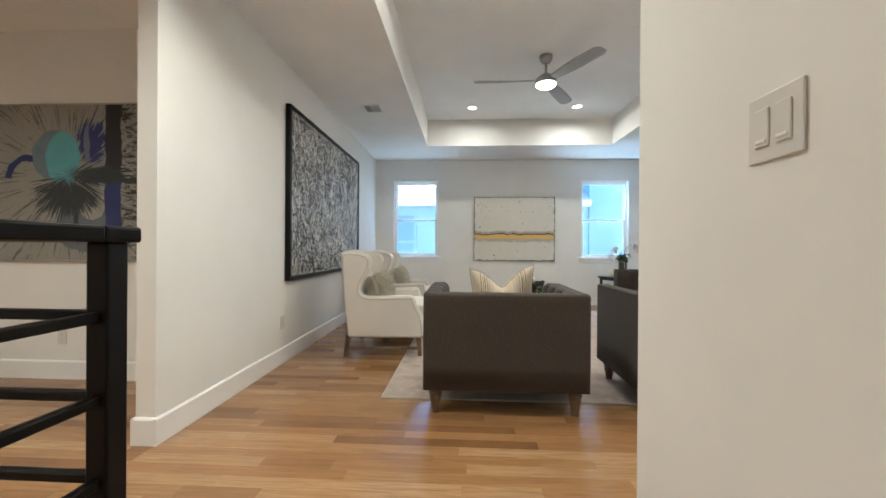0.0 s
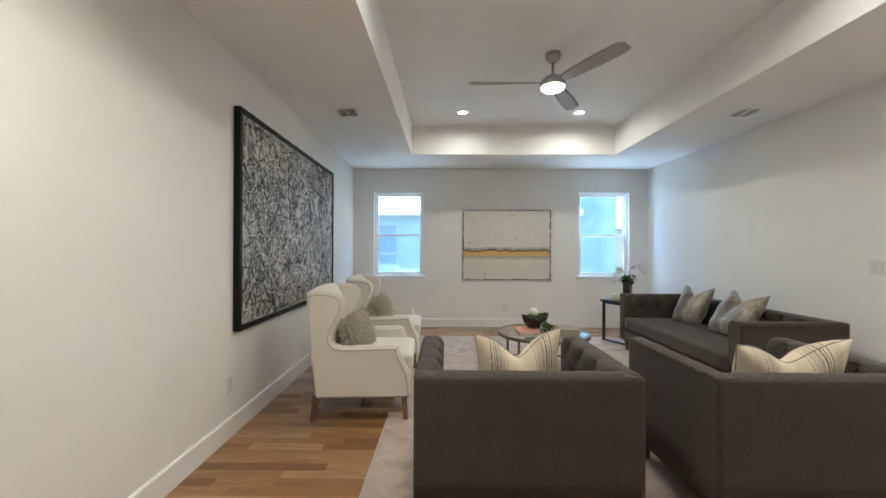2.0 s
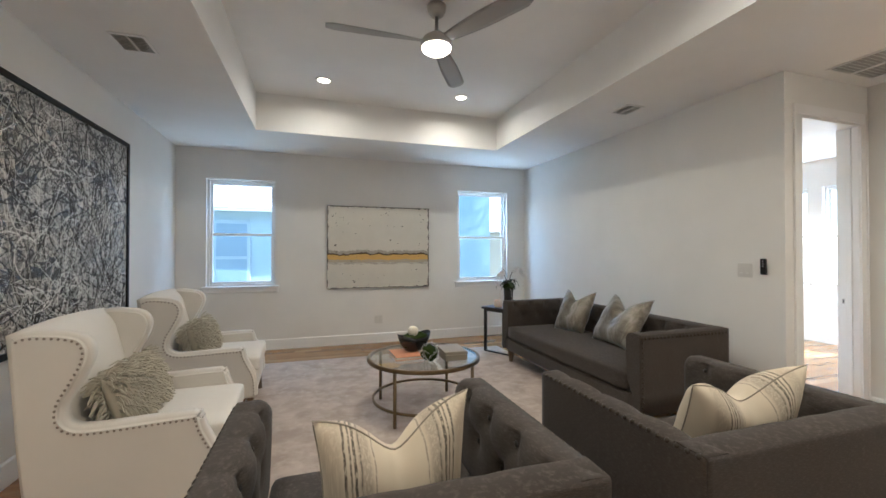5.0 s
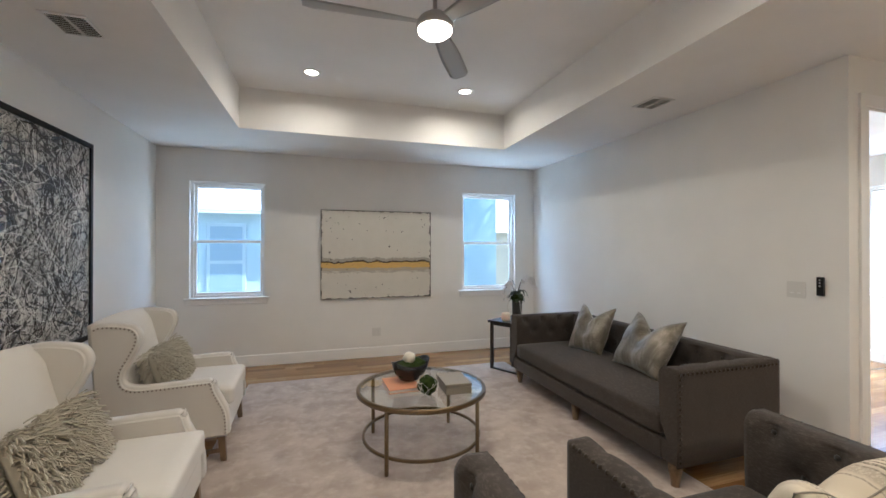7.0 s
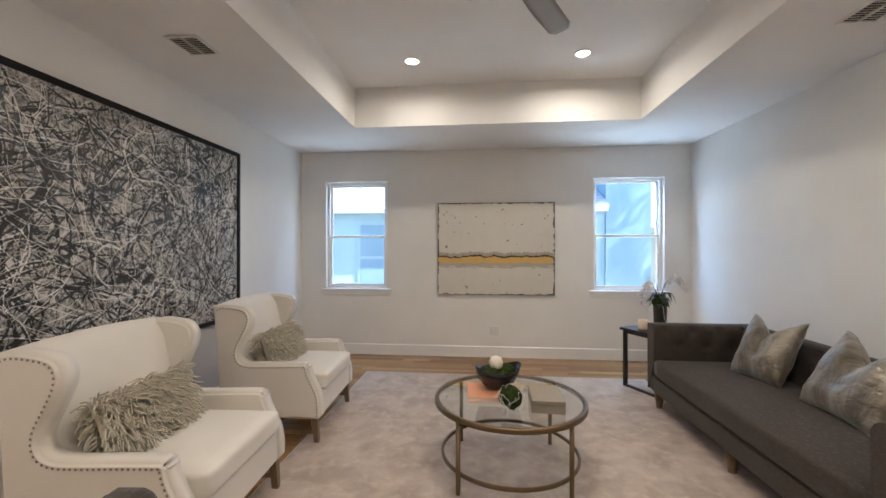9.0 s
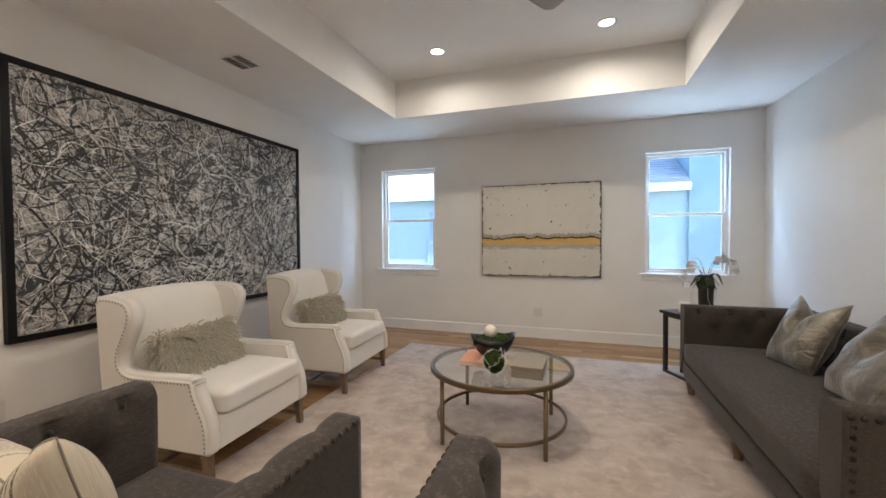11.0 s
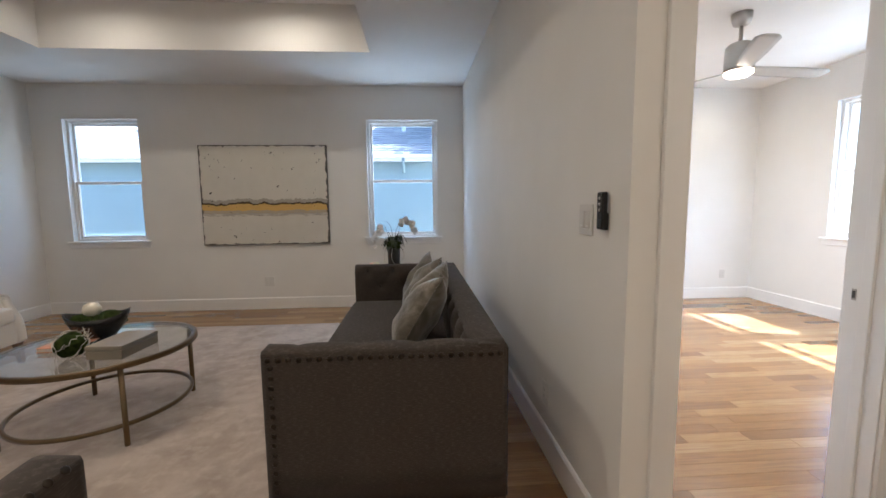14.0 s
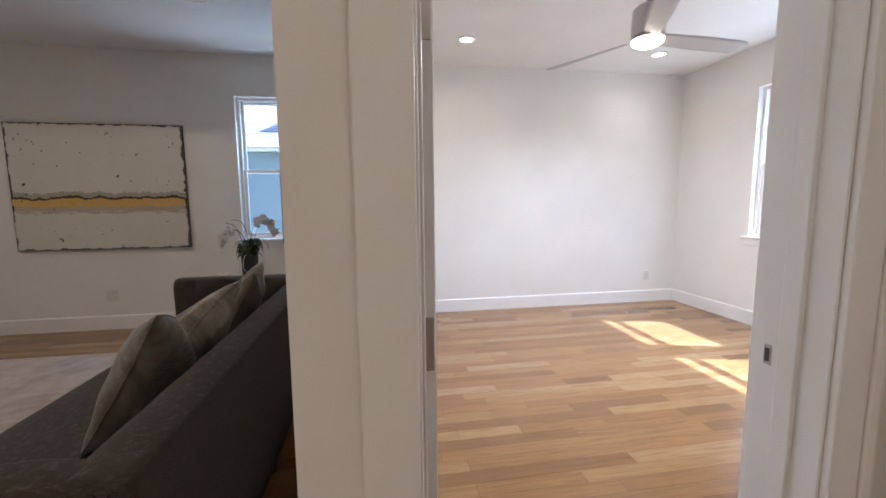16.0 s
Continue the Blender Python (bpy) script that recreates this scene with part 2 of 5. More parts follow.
setting("wall_bedroom_north", box((BX0, BY1, 0), (BX1 + T, BY1 + T, 3.3)), M_WALL, "white painted bedroom wall", "wall")
setting("wall_bedroom_east", wall_pieces(1, YD1, BY1, BX1, BX1 + T, [(a, b, WZ0, WZ1) for a, b in BWINS], 3.3), M_WALL, "white painted bedroom wall with two windows", "wall")


def ceilings():
    bm = bmesh.new()
    add_box(bm, (XB, TY1, H), (XR, YB, 3.3))
    add_box(bm, (XL, YF, H), (XR, 1.90, 3.3))
    add_box(bm, (XB, 1.90, H), (XR, TY0, 3.3))
    add_box(bm, (XB, TY0, H), (TX0, TY1, 3.3))
    add_box(bm, (TX1, TY0, H), (XR, TY1, 3.3))
    add_box(bm, (TX0, TY0, HT), (TX1, TY1, 3.3))
    add_box(bm, (XR, YF, H), (XA, YD0, 3.3))
    setting("ceiling", bm, M_CEIL, "white ceiling with a deep recessed tray", "ceiling")
    bm = bmesh.new()
    add_box(bm, (-4.6, -2.6, H), (XH, YF, 3.3))
    add_box(bm, (-4.6, YF, H), (XL - 0.11, 2.85, 3.3))
    add_box(bm, (XL - 0.11, YF, H), (XL, 1.90, 3.3))
    setting("ceiling_hall", bm, M_CEIL, "plain white hall ceiling", "ceiling")
    setting("ceiling_bedroom", box((BX0, YD1, H), (BX1, BY1, 3.3)), M_CEIL, "plain white bedroom ceiling", "ceiling")
    setting("roof", box((-4.8, -2.8, 3.31), (8.80, YB + 0.30, 3.45)), M_TRIM, "flat roof slab with an overhang", "roof")


ceilings()


def skirting():
    d, h = 0.016, 0.145

    def run(along, at, sign, lo, hi, hinge=None):
        prof = [(at, 0.001), (at + sign * d, 0.001), (at + sign * d, h - 0.010), (at + sign * (d - 0.007), h), (at, h)]
        if along == 1:
            bm = prism(prof, 1, lo, hi)
        else:
            bm = prism(prof, 0, lo, hi)
        if hinge is not None:
            skewed(bm, hinge)
        setting("baseboard", bm, M_TRIM, "white painted baseboard", "baseboard")

    run(1, XL, 1, 1.884, YB, 1.90)
    run(0, YB, -1, xl(YB) + d, xr(YB) - d)
    run(1, XR, -1, YD0 - d, YB, YD0)
    run(0, YD0, -1, XR - d, DX0 - 0.092)
    run(1, XH, -1, -2.6, YF)
    run(0, 1.90, -1, XL - 0.11, XL)
    run(1, XL - 0.11, -1, 1.884, 2.85)
    run(0, 2.85, -1, -4.6, XL - 0.11 - d)
    run(1, XA, -1, YF, YD0)
    run(0, BY1, -1, BX0, BX1 - d)
    run(1, BX1, -1, YD1, BY1)


skirting()


def plank_floor():
    setting("floor", box((-4.8, -2.8, -0.14), (BX1 + T, YB + T, -0.012)), M_GAP, "oak strip floor with a satin finish", "floor")
    floor_ob = bpy.data.objects["floor"]
    rng = random.Random(4)
    shared = {}
    rest_v, rest_f = [], []
    w, gap, lift, bev = 0.083, 0.0006, 0.012, 0.0005
    count = 0
    zones = [(-4.6, -2.6, XH, 1.1), (-4.6, 1.1, XL - 0.11, 2.85), (XL - 0.11, 1.1, XL, 1.90), (XL, 1.1, XR, 1.90), (XB, 1.90, XR, YB), (XR, 1.1, XA, YD0), (DX0, YD0, DX1, YD1), (BX0, YD1, BX1, BY1)]

    def solid(lx, ly):
        a, b = bev, gap / 2
        v = [(b, b, -lift), (lx - b, b, -lift), (lx - b, ly - b, -lift), (b, ly - b, -lift),
             (b, b, -a), (lx - b, b, -a), (lx - b, ly - b, -a), (b, ly - b, -a),
             (b + a, b + a, 0), (lx - b - a, b + a, 0), (lx - b - a, ly - b - a, 0), (b + a, ly - b - a, 0)]
        f = [(8, 9, 10, 11)]
        for lo in (0, 4):
            for k in range(4):
                n = (k + 1) % 4
                f.append((lo + k, lo + n, lo + 4 + n, lo + 4 + k))
        return v, f

    for x0, y0, x1, y1 in zones:
        row = math.floor(y0 / w)
        while row * w < y1 - 1e-6:
            ya, yb = max(y0, row * w), min(y1, (row + 1) * w)
            rng_row = random.Random(row * 7919 + int(x0 * 100))
            x = x0
            while x < x1 - 1e-6:
                length = round(rng_row.choice([0.35, 0.5, 0.65, 0.8, 0.95, 1.1, 1.3, 1.5]) * (0.8 if x == x0 else 1.0), 3)
                if x1 - x - length < 0.18:
                    length = x1 - x
                full = abs(yb - ya - w) < 1e-6
                near = (x0 == BX0 and y0 == YD1 and 3.74 < ya < 6.6 and x < 6.6) or (x0 == XB and ya < 4.2 and x < -0.2)
                if near and full and count < 300:
                    key = round(length, 3)
                    if key not in shared:
                        me = bpy.data.meshes.new("plank")
                        v, f = solid(length, w)
                        me.from_pydata(v, [], f)
                        me.materials.append(M_OAK)
                        shared[key] = me
                    ob = new("plank", shared[key])
                    ob.location = (x, ya, 0.0)
                    ob.parent = floor_ob
                    count += 1
                else:
                    v, f = solid(length, yb - ya)
                    k = len(rest_v)
                    rest_v += [(x + p, ya + q, r) for p, q, r in v]
                    rest_f += [tuple(k + i for i in g) for g in f]
                x += length
            row += 1
    me = bpy.data.meshes.new("planks")
    me.from_pydata(rest_v, [], rest_f)
    me.materials.append(M_OAK_REST)
    ob = new("planks", me)
    ob.parent = floor_ob
    tagged(ob, kind="stuff")


def sash_window(name, a, b, along, inner, sign, label):
    """A double-hung window in a wall; inner is the wall's room face, sign points outdoors."""
    root = empty(name, (0, 0, 0))
    tagged(root, label, "window", kind="structure")

    def bx(lo_a, lo_d, lo_z, hi_a, hi_d, hi_z, bev=0.003):
        d0, d1 = sorted((inner + sign * lo_d, inner + sign * hi_d))
        if along == 0:
            return box((lo_a, d0, lo_z), (hi_a, d1, hi_z), bev, 1)
        return box((d0, lo_a, lo_z), (d1, hi_a, hi_z), bev, 1)

    z0, z1, mid = WZ0, WZ1, (WZ0 + WZ1) / 2 - 0.02
    f, s = 0.032, 0.030
    dd0, dd1 = 0.055, 0.135
    bm = bx(a, dd0, z0, a + f, dd1, z1)
    part("window_frame", bm, M_TRIM, root)
    part("window_frame", bx(b - f, dd0, z0, b, dd1, z1), M_TRIM, root)
    part("window_frame", bx(a + f, dd0, z1 - f, b - f, dd1, z1), M_TRIM, root)
    part("window_frame", bx(a + f, dd0, z0, b - f, dd1, z0 + f), M_TRIM, root)
    for lo, hi, d in ((z0 + f, mid + 0.018, 0.065), (mid - 0.018, z1 - f, 0.098)):
        sash = part("sash", bx(a + f, d, lo, a + f + s, d + 0.03, hi), M_TRIM, root)
        part("rail", bx(b - f - s, d, lo, b - f, d + 0.03, hi), M_TRIM, sash)
        part("rail", bx(a + f + s, d, lo, b - f - s, d + 0.03, lo + s), M_TRIM, sash)
        part("rail", bx(a + f + s, d, hi - s, b - f - s, d + 0.03, hi), M_TRIM, sash)
        pane = part("pane", bx(a + f + s, d + 0.012, lo + s, b - f - s, d + 0.016, hi - s, 0.0), M_GLASS, sash, "clear glass")
        pane.visible_shadow = False
    part("window_sill", bx(a - 0.055, -0.035, z0 - 0.022, b + 0.055, 0.055, z0 + 0.002, 0.005), M_TRIM, root)
    part("apron", bx(a - 0.04, -0.014, z0 - 0.085, b + 0.04, -0.001, z0 - 0.023, 0.003), M_TRIM, root)
    return root


for i, (a, b) in enumerate(WINS):
    sash_window("window_%d" % (i + 1), a, b, 0, YB, 1, "white double-hung sash window facing the neighbouring house")
for i, (a, b) in enumerate(BWINS):
    sash_window("window_%d" % (i + 3), a, b, 1, BX1, 1, "white double-hung bedroom window with sun coming in")

# ---------------------------------------------------------------- cloth, wood and metal
def cloth(name, dark, mid, light, weave=700.0, slub=True, rough=0.9):
    m = material(name, mid, rough, spec=0.25)
    v = coords(m)
    big = noise_of(m, v, 3.0, 4)
    fine = noise_of(m, coords(m, (1, 1, 1)), weave, 2)
    c = mixed(m, big, dark, mid)
    if slub:
        s1 = noise_of(m, coords(m, (17, 17, 130)), 3.0, 4, 0.7)
        s2 = noise_of(m, coords(m, (70, 70, 5)), 3.0, 4, 0.65)
        s = maths(m, "MAXIMUM", ramp(m, s1, (0.50, (0, 0, 0)), (0.68, (1, 1, 1))), ramp(m, s2, (0.64, (0, 0, 0)), (0.84, (1, 1, 1))))
        c = mixed(m, maths(m, "MULTIPLY", s, 0.55), c, light)
    c = mixed(m, maths(m, "MULTIPLY", fine, 0.4), c, dark)
    base(m, c)
    bsdf(m).inputs["Sheen Weight"].default_value = 0.08
    bump(m, fine, 0.16, 0.0012)
    return m


M_GREY = cloth("grey_linen", (0.040, 0.033, 0.028), (0.069, 0.057, 0.049), (0.165, 0.142, 0.122))
M_CREAM = cloth("cream_linen", (0.66, 0.62, 0.56), (0.78, 0.745, 0.69), (0.8, 0.77, 0.72), 900, False)
M_STRANDS = cloth("fringe_yarn", (0.42, 0.385, 0.30), (0.66, 0.62, 0.51), (0.6, 0.56, 0.46), 300, False)
M_NAIL = material("bronze_nail", (0.065, 0.055, 0.045), 0.42, 1.0)
M_NAIL_LIGHT = material("pewter_nail", (0.33, 0.29, 0.25), 0.35, 1.0)
M_BUTTON = cloth("button_cloth", (0.03, 0.028, 0.026), (0.05, 0.046, 0.042), (0.08, 0.07, 0.06), 700, False)


def wood(name, a, b, rough=0.45, scale=(30, 30, 3)):
    m = material(name, a, rough)
    n = noise_of(m, coords(m, scale), 2.0, 5, 0.6, 0.6)
    base(m, ramp(m, n, (0.3, a), (0.7, b)))
    bump(m, n, 0.08, 0.001)
    return m


M_LEG = wood("aged_oak_leg", (0.10, 0.062, 0.033), (0.21, 0.14, 0.08))
M_BRASS = material("antique_brass", (0.19, 0.135, 0.075), 0.36, 1.0)
bump(M_BRASS, noise_of(M_BRASS, coords(M_BRASS), 60, 4), 0.08, 0.002)
M_TABLEGLASS = material("table_glass", (0.93, 0.97, 0.96), 0.0)
bsdf(M_TABLEGLASS).inputs["Transmission Weight"].default_value = 1.0
bsdf(M_TABLEGLASS).inputs["IOR"].default_value = 1.45
M_ESPRESSO = wood("espresso_wood", (0.010, 0.008, 0.007), (0.022, 0.017, 0.014), 0.3)


def silver_velvet():
    m = material("silver_velvet", (0.3, 0.29, 0.26), 0.31)
    n = noise_of(m, coords(m, (7, 2, 2.6)), 1.5, 5, 0.65, 0.7)
    # Light and dark bands paint the velvet's sheen into its base colour.
    base(m, ramp(m, n, (0.34, (0.10, 0.085, 0.062)), (0.5, (0.175, 0.152, 0.115)), (0.68, (0.33, 0.305, 0.26))))
    bsdf(m).inputs["Sheen Weight"].default_value = 0.4
    bsdf(m).inputs["Metallic"].default_value = 0.5
    folds = noise_of(m, coords(m, (1, 1, 1.6)), 11, 3, 0.5, 1.2)
    bump(m, maths(m, "ADD", maths(m, "MULTIPLY", folds, 2.2), maths(m, "MULTIPLY", noise_of(m, coords(m), 35, 4), 0.35)), 0.45, 0.008)
    return m


M_SILVER = silver_velvet()


def striped_cloth():
    m = material("striped_cotton", (0.7, 0.66, 0.57), 0.85)
    v = coords(m)
    sep = node(m, "SeparateXYZ")
    link(m, v, sep.inputs[0])
    wob = maths(m, "MULTIPLY", maths(m, "SUBTRACT", noise_of(m, v, 9.0, 3), 0.5), 0.016)
    side = maths(m, "ABSOLUTE", maths(m, "ADD", sep.outputs["X"], wob))
    c = mixed(m, noise_of(m, v, 6.0, 3), (0.70, 0.62, 0.49), (0.59, 0.51, 0.38))

    def stripe(at, half, soft):
        d = maths(m, "ABSOLUTE", maths(m, "SUBTRACT", side, at))
        return maths(m, "SUBTRACT", 1.0, maths(m, "DIVIDE", maths(m, "SUBTRACT", d, half), soft), True)

    thread = ramp(m, noise_of(m, coords(m, (90, 90, 6)), 2.0, 3), (0.36, (0.25, 0.25, 0.25)), (0.52, (1, 1, 1)))
    for at, half, soft, share, colour in ((0.180, 0.016, 0.012, 0.40, (0.36, 0.29, 0.21)), (0.098, 0.012, 0.010, 0.55, (0.30, 0.25, 0.20)), (0.150, 0.0022, 0.0018, 0.9, (0.075, 0.058, 0.05)),
                                          (0.136, 0.0016, 0.0016, 0.85, (0.10, 0.08, 0.07)), (0.124, 0.0030, 0.0020, 0.9, (0.07, 0.055, 0.048)), (0.108, 0.0014, 0.0016, 0.7, (0.12, 0.10, 0.085)), (0.072, 0.0012, 0.0015, 0.6, (0.16, 0.13, 0.11))):
        c = mixed(m, maths(m, "MULTIPLY", maths(m, "MULTIPLY", stripe(at, half, soft), thread), share), c, colour)
    base(m, c)
    bump(m, noise_of(m, v, 500, 2), 0.3, 0.001)
    return m


M_STRIPE = striped_cloth()
M_SEAM = cloth("seam_cord", (0.26, 0.225, 0.18), (0.36, 0.32, 0.26), (0.4, 0.36, 0.3), 500, False)


def smooth_curve(points, per=6, closed=False):
    """Catmull-Rom through 2D or 3D points."""
    pts = [Vector(p) for p in points]
    n = len(pts)
    out = []
    for i in range(n if closed else n - 1):
        if closed:
            p0, p1, p2, p3 = (pts[(i + k - 1) % n] for k in range(4))
        else:
            p0, p1, p2, p3 = pts[max(i - 1, 0)], pts[i], pts[i + 1], pts[min(i + 2, n - 1)]
        for k in range(per):
            t = k / per
            out.append(0.5 * ((2 * p1) + (p2 - p0) * t + (2 * p0 - 5 * p1 + 4 * p2 - p3) * t * t + (3 * p1 - p0 - 3 * p2 + p3) * t ** 3))
    if not closed:
        out.append(pts[-1])
    return out


def resample(pts, step):
    out, left = [pts[0].copy()], step
    for a, b in zip(pts, pts[1:]):
        d = (b - a).length
        at = 0.0
        while d - at >= left:
            at += left
            out.append(a.lerp(b, at / d))
            left = step
        left -= d - at
    return out


NAILS = {}


def nail_mesh(mat, r):
    key = (mat.name, r)
    if key not in NAILS:
        NAILS[key] = finish("nail", lathe([(r, 0.0), (r * 0.9, r * 0.2), (r * 0.58, r * 0.36), (0.0, r * 0.44)], 8), mat, True)
    return NAILS[key]


def nails(parent, places, normal, mat, r):
    """A row of nail heads, each its own piece."""
    me = nail_mesh(mat, r)
    turn = Vector(normal).to_track_quat("Z", "Y").to_matrix().to_4x4()
    for p in places:
        ob = new("nail", me)
        ob.parent = parent
        ob.matrix_basis = Matrix.Translation(p) @ turn


def tufted(length, thick, z0, top, seat, buttons, rows, ends=True, crown=0.004, inset=0.0):
    """A padded wall along x: flat outer face at y=0, rounded top, buttoned inner face at y=thick."""
    r = thick * 0.46
    sec = [(0.0, z0), (0.0, z0 + 0.15), (0.0, (z0 + top) / 2), (0.0, top - 0.05), (0.0, top - 0.016), (0.005, top - 0.004)]
    for k in range(1, 12):
        a = math.pi / 2 * k / 11
        sec.append((thick - r + r * math.sin(a), top - r + r * math.cos(a)))
    low = seat - 0.04
    for k in range(1, 15):
        f = k / 14
        sec.append((thick - 0.012 * f, (top - r) * (1 - f) + low * f))
    nx = max(30, int(length / 0.018))
    bm = bmesh.new()
    rows_z = [top - r * 0.75 - 0.005 - k * 0.135 for k in range(rows)]
    pitch = length / buttons
    grid = []
    for i in range(nx + 1):
        x = inset + (length - 2 * inset) * i / nx
        line = []
        for y, z in sec:
            inner = min(1.0, max(0.0, (y - 0.02) / 0.05))
            dy, dz = 0.0, 0.0
            if inner > 0:
                best, crease = 1.0, 1.0
                for j, zb in enumerate(rows_z):
                    off = 0.0 if j % 2 == 0 else pitch / 2
                    for k in range(-1, buttons + 1):
                        xb = (k + 0.5) * pitch + off
                        if xb < 0.04 or xb > length - 0.04:
                            continue
                        d = math.hypot(x - xb, (z - zb) + (y - thick) * 0.6)
                        best = min(best, d)
                        if j == 0 and (z > zb or y < thick - 0.02):
                            crease = min(crease, abs(x - xb))
                        if j == 1:
                            for sgn in (-1, 1):
                                tz = (z - zb) / (rows_z[0] - zb)
                                if 0 <= tz <= 1:
                                    crease = min(crease, abs(x - (xb + sgn * pitch / 2 * tz)))
                dip = 0.026 * math.exp(-(best / 0.034) ** 2) + 0.012 * math.exp(-(best / 0.09) ** 2)
                fold = 0.006 * math.exp(-(crease / 0.013) ** 2)
                dy = -(dip + fold) * inner
                dz = -fold * crown / 0.009 * inner if y < thick - 0.015 else 0.0
                dy *= 1.0 if y >= thick - 0.02 else crown / 0.009
                dz += 0.002 * noise.noise(Vector((x * 9, y * 9, z * 9)))
            line.append(bm.verts.new((x, y + dy, z + dz)))
        grid.append(line)
    for a, b in zip(grid, grid[1:]):
        for k in range(len(sec) - 1):
            bm.faces.new((a[k], b[k], b[k + 1], a[k + 1]))
        bm.faces.new((a[-1], b[-1], b[0], a[0]))
    if ends:
        bm.faces.new(grid[0])
        bm.faces.new(grid[-1][::-1])
    bmesh.ops.recalc_face_normals(bm, faces=bm.faces[:])
    spots = []
    for j, zb in enumerate(rows_z):
        for k in range(-1, buttons + 1):
            xb = (k + 0.5) * pitch + (0.0 if j % 2 == 0 else pitch / 2)
            if 0.04 < xb < length - 0.04:
                spots.append((xb, thick - 0.030, zb))
    return bm, spots


def shade_flat_ends(ob):
    for p in ob.data.polygons:
        p.use_smooth = len(p.vertices) == 4


def soft_box(lo, hi, r, puff=0.0, cuts=10):
    """A cushion: rounded box with its broad faces swollen."""
    bm = bmesh.new()
    lo, hi = Vector(lo), Vector(hi)
    mid, half = (lo + hi) / 2, (hi - lo) / 2
    bmesh.ops.create_cube(bm, size=2.0)
    bmesh.ops.subdivide_edges(bm, edges=bm.edges[:], cuts=cuts, use_grid_fill=True)
    for v in bm.verts:
        p = Vector(v.co)
        q = Vector([math.copysign(abs(c) ** 0.75, c) for c in p])
        w = Vector((q.x * half.x, q.y * half.y, q.z * half.z))
        core = Vector([max(-h + r, min(h - r, c)) for c, h in zip(w, half)])
        d = w - core
        if d.length > 1e-6:
            w = core + d.normalized() * min(r, d.length * 1.2)
        w.z += math.copysign(puff, p.z) * (1 - p.x ** 2) * (1 - p.y ** 2) * (abs(p.z) > 0.99)
        v.co = mid + w
    return bm


def turned_leg(h, r, mat, parent, x, y, z=0.0):
    prof = [(r * 0.58, 0), (r * 0.66, h * 0.05), (r * 0.58, h * 0.11), (r * 0.72, h * 0.36), (r * 0.92, h * 0.58), (r * 0.98, h * 0.66), (r * 0.78, h * 0.70), (r * 1.04, h * 0.75), (r * 1.04, h * 0.81), (r * 0.82, h * 0.85), (r * 1.1, h * 0.92), (r * 1.1, h)]
    return part("leg", lathe(prof, 18), mat, parent, "", True, Matrix.Translation((x, y, z)))


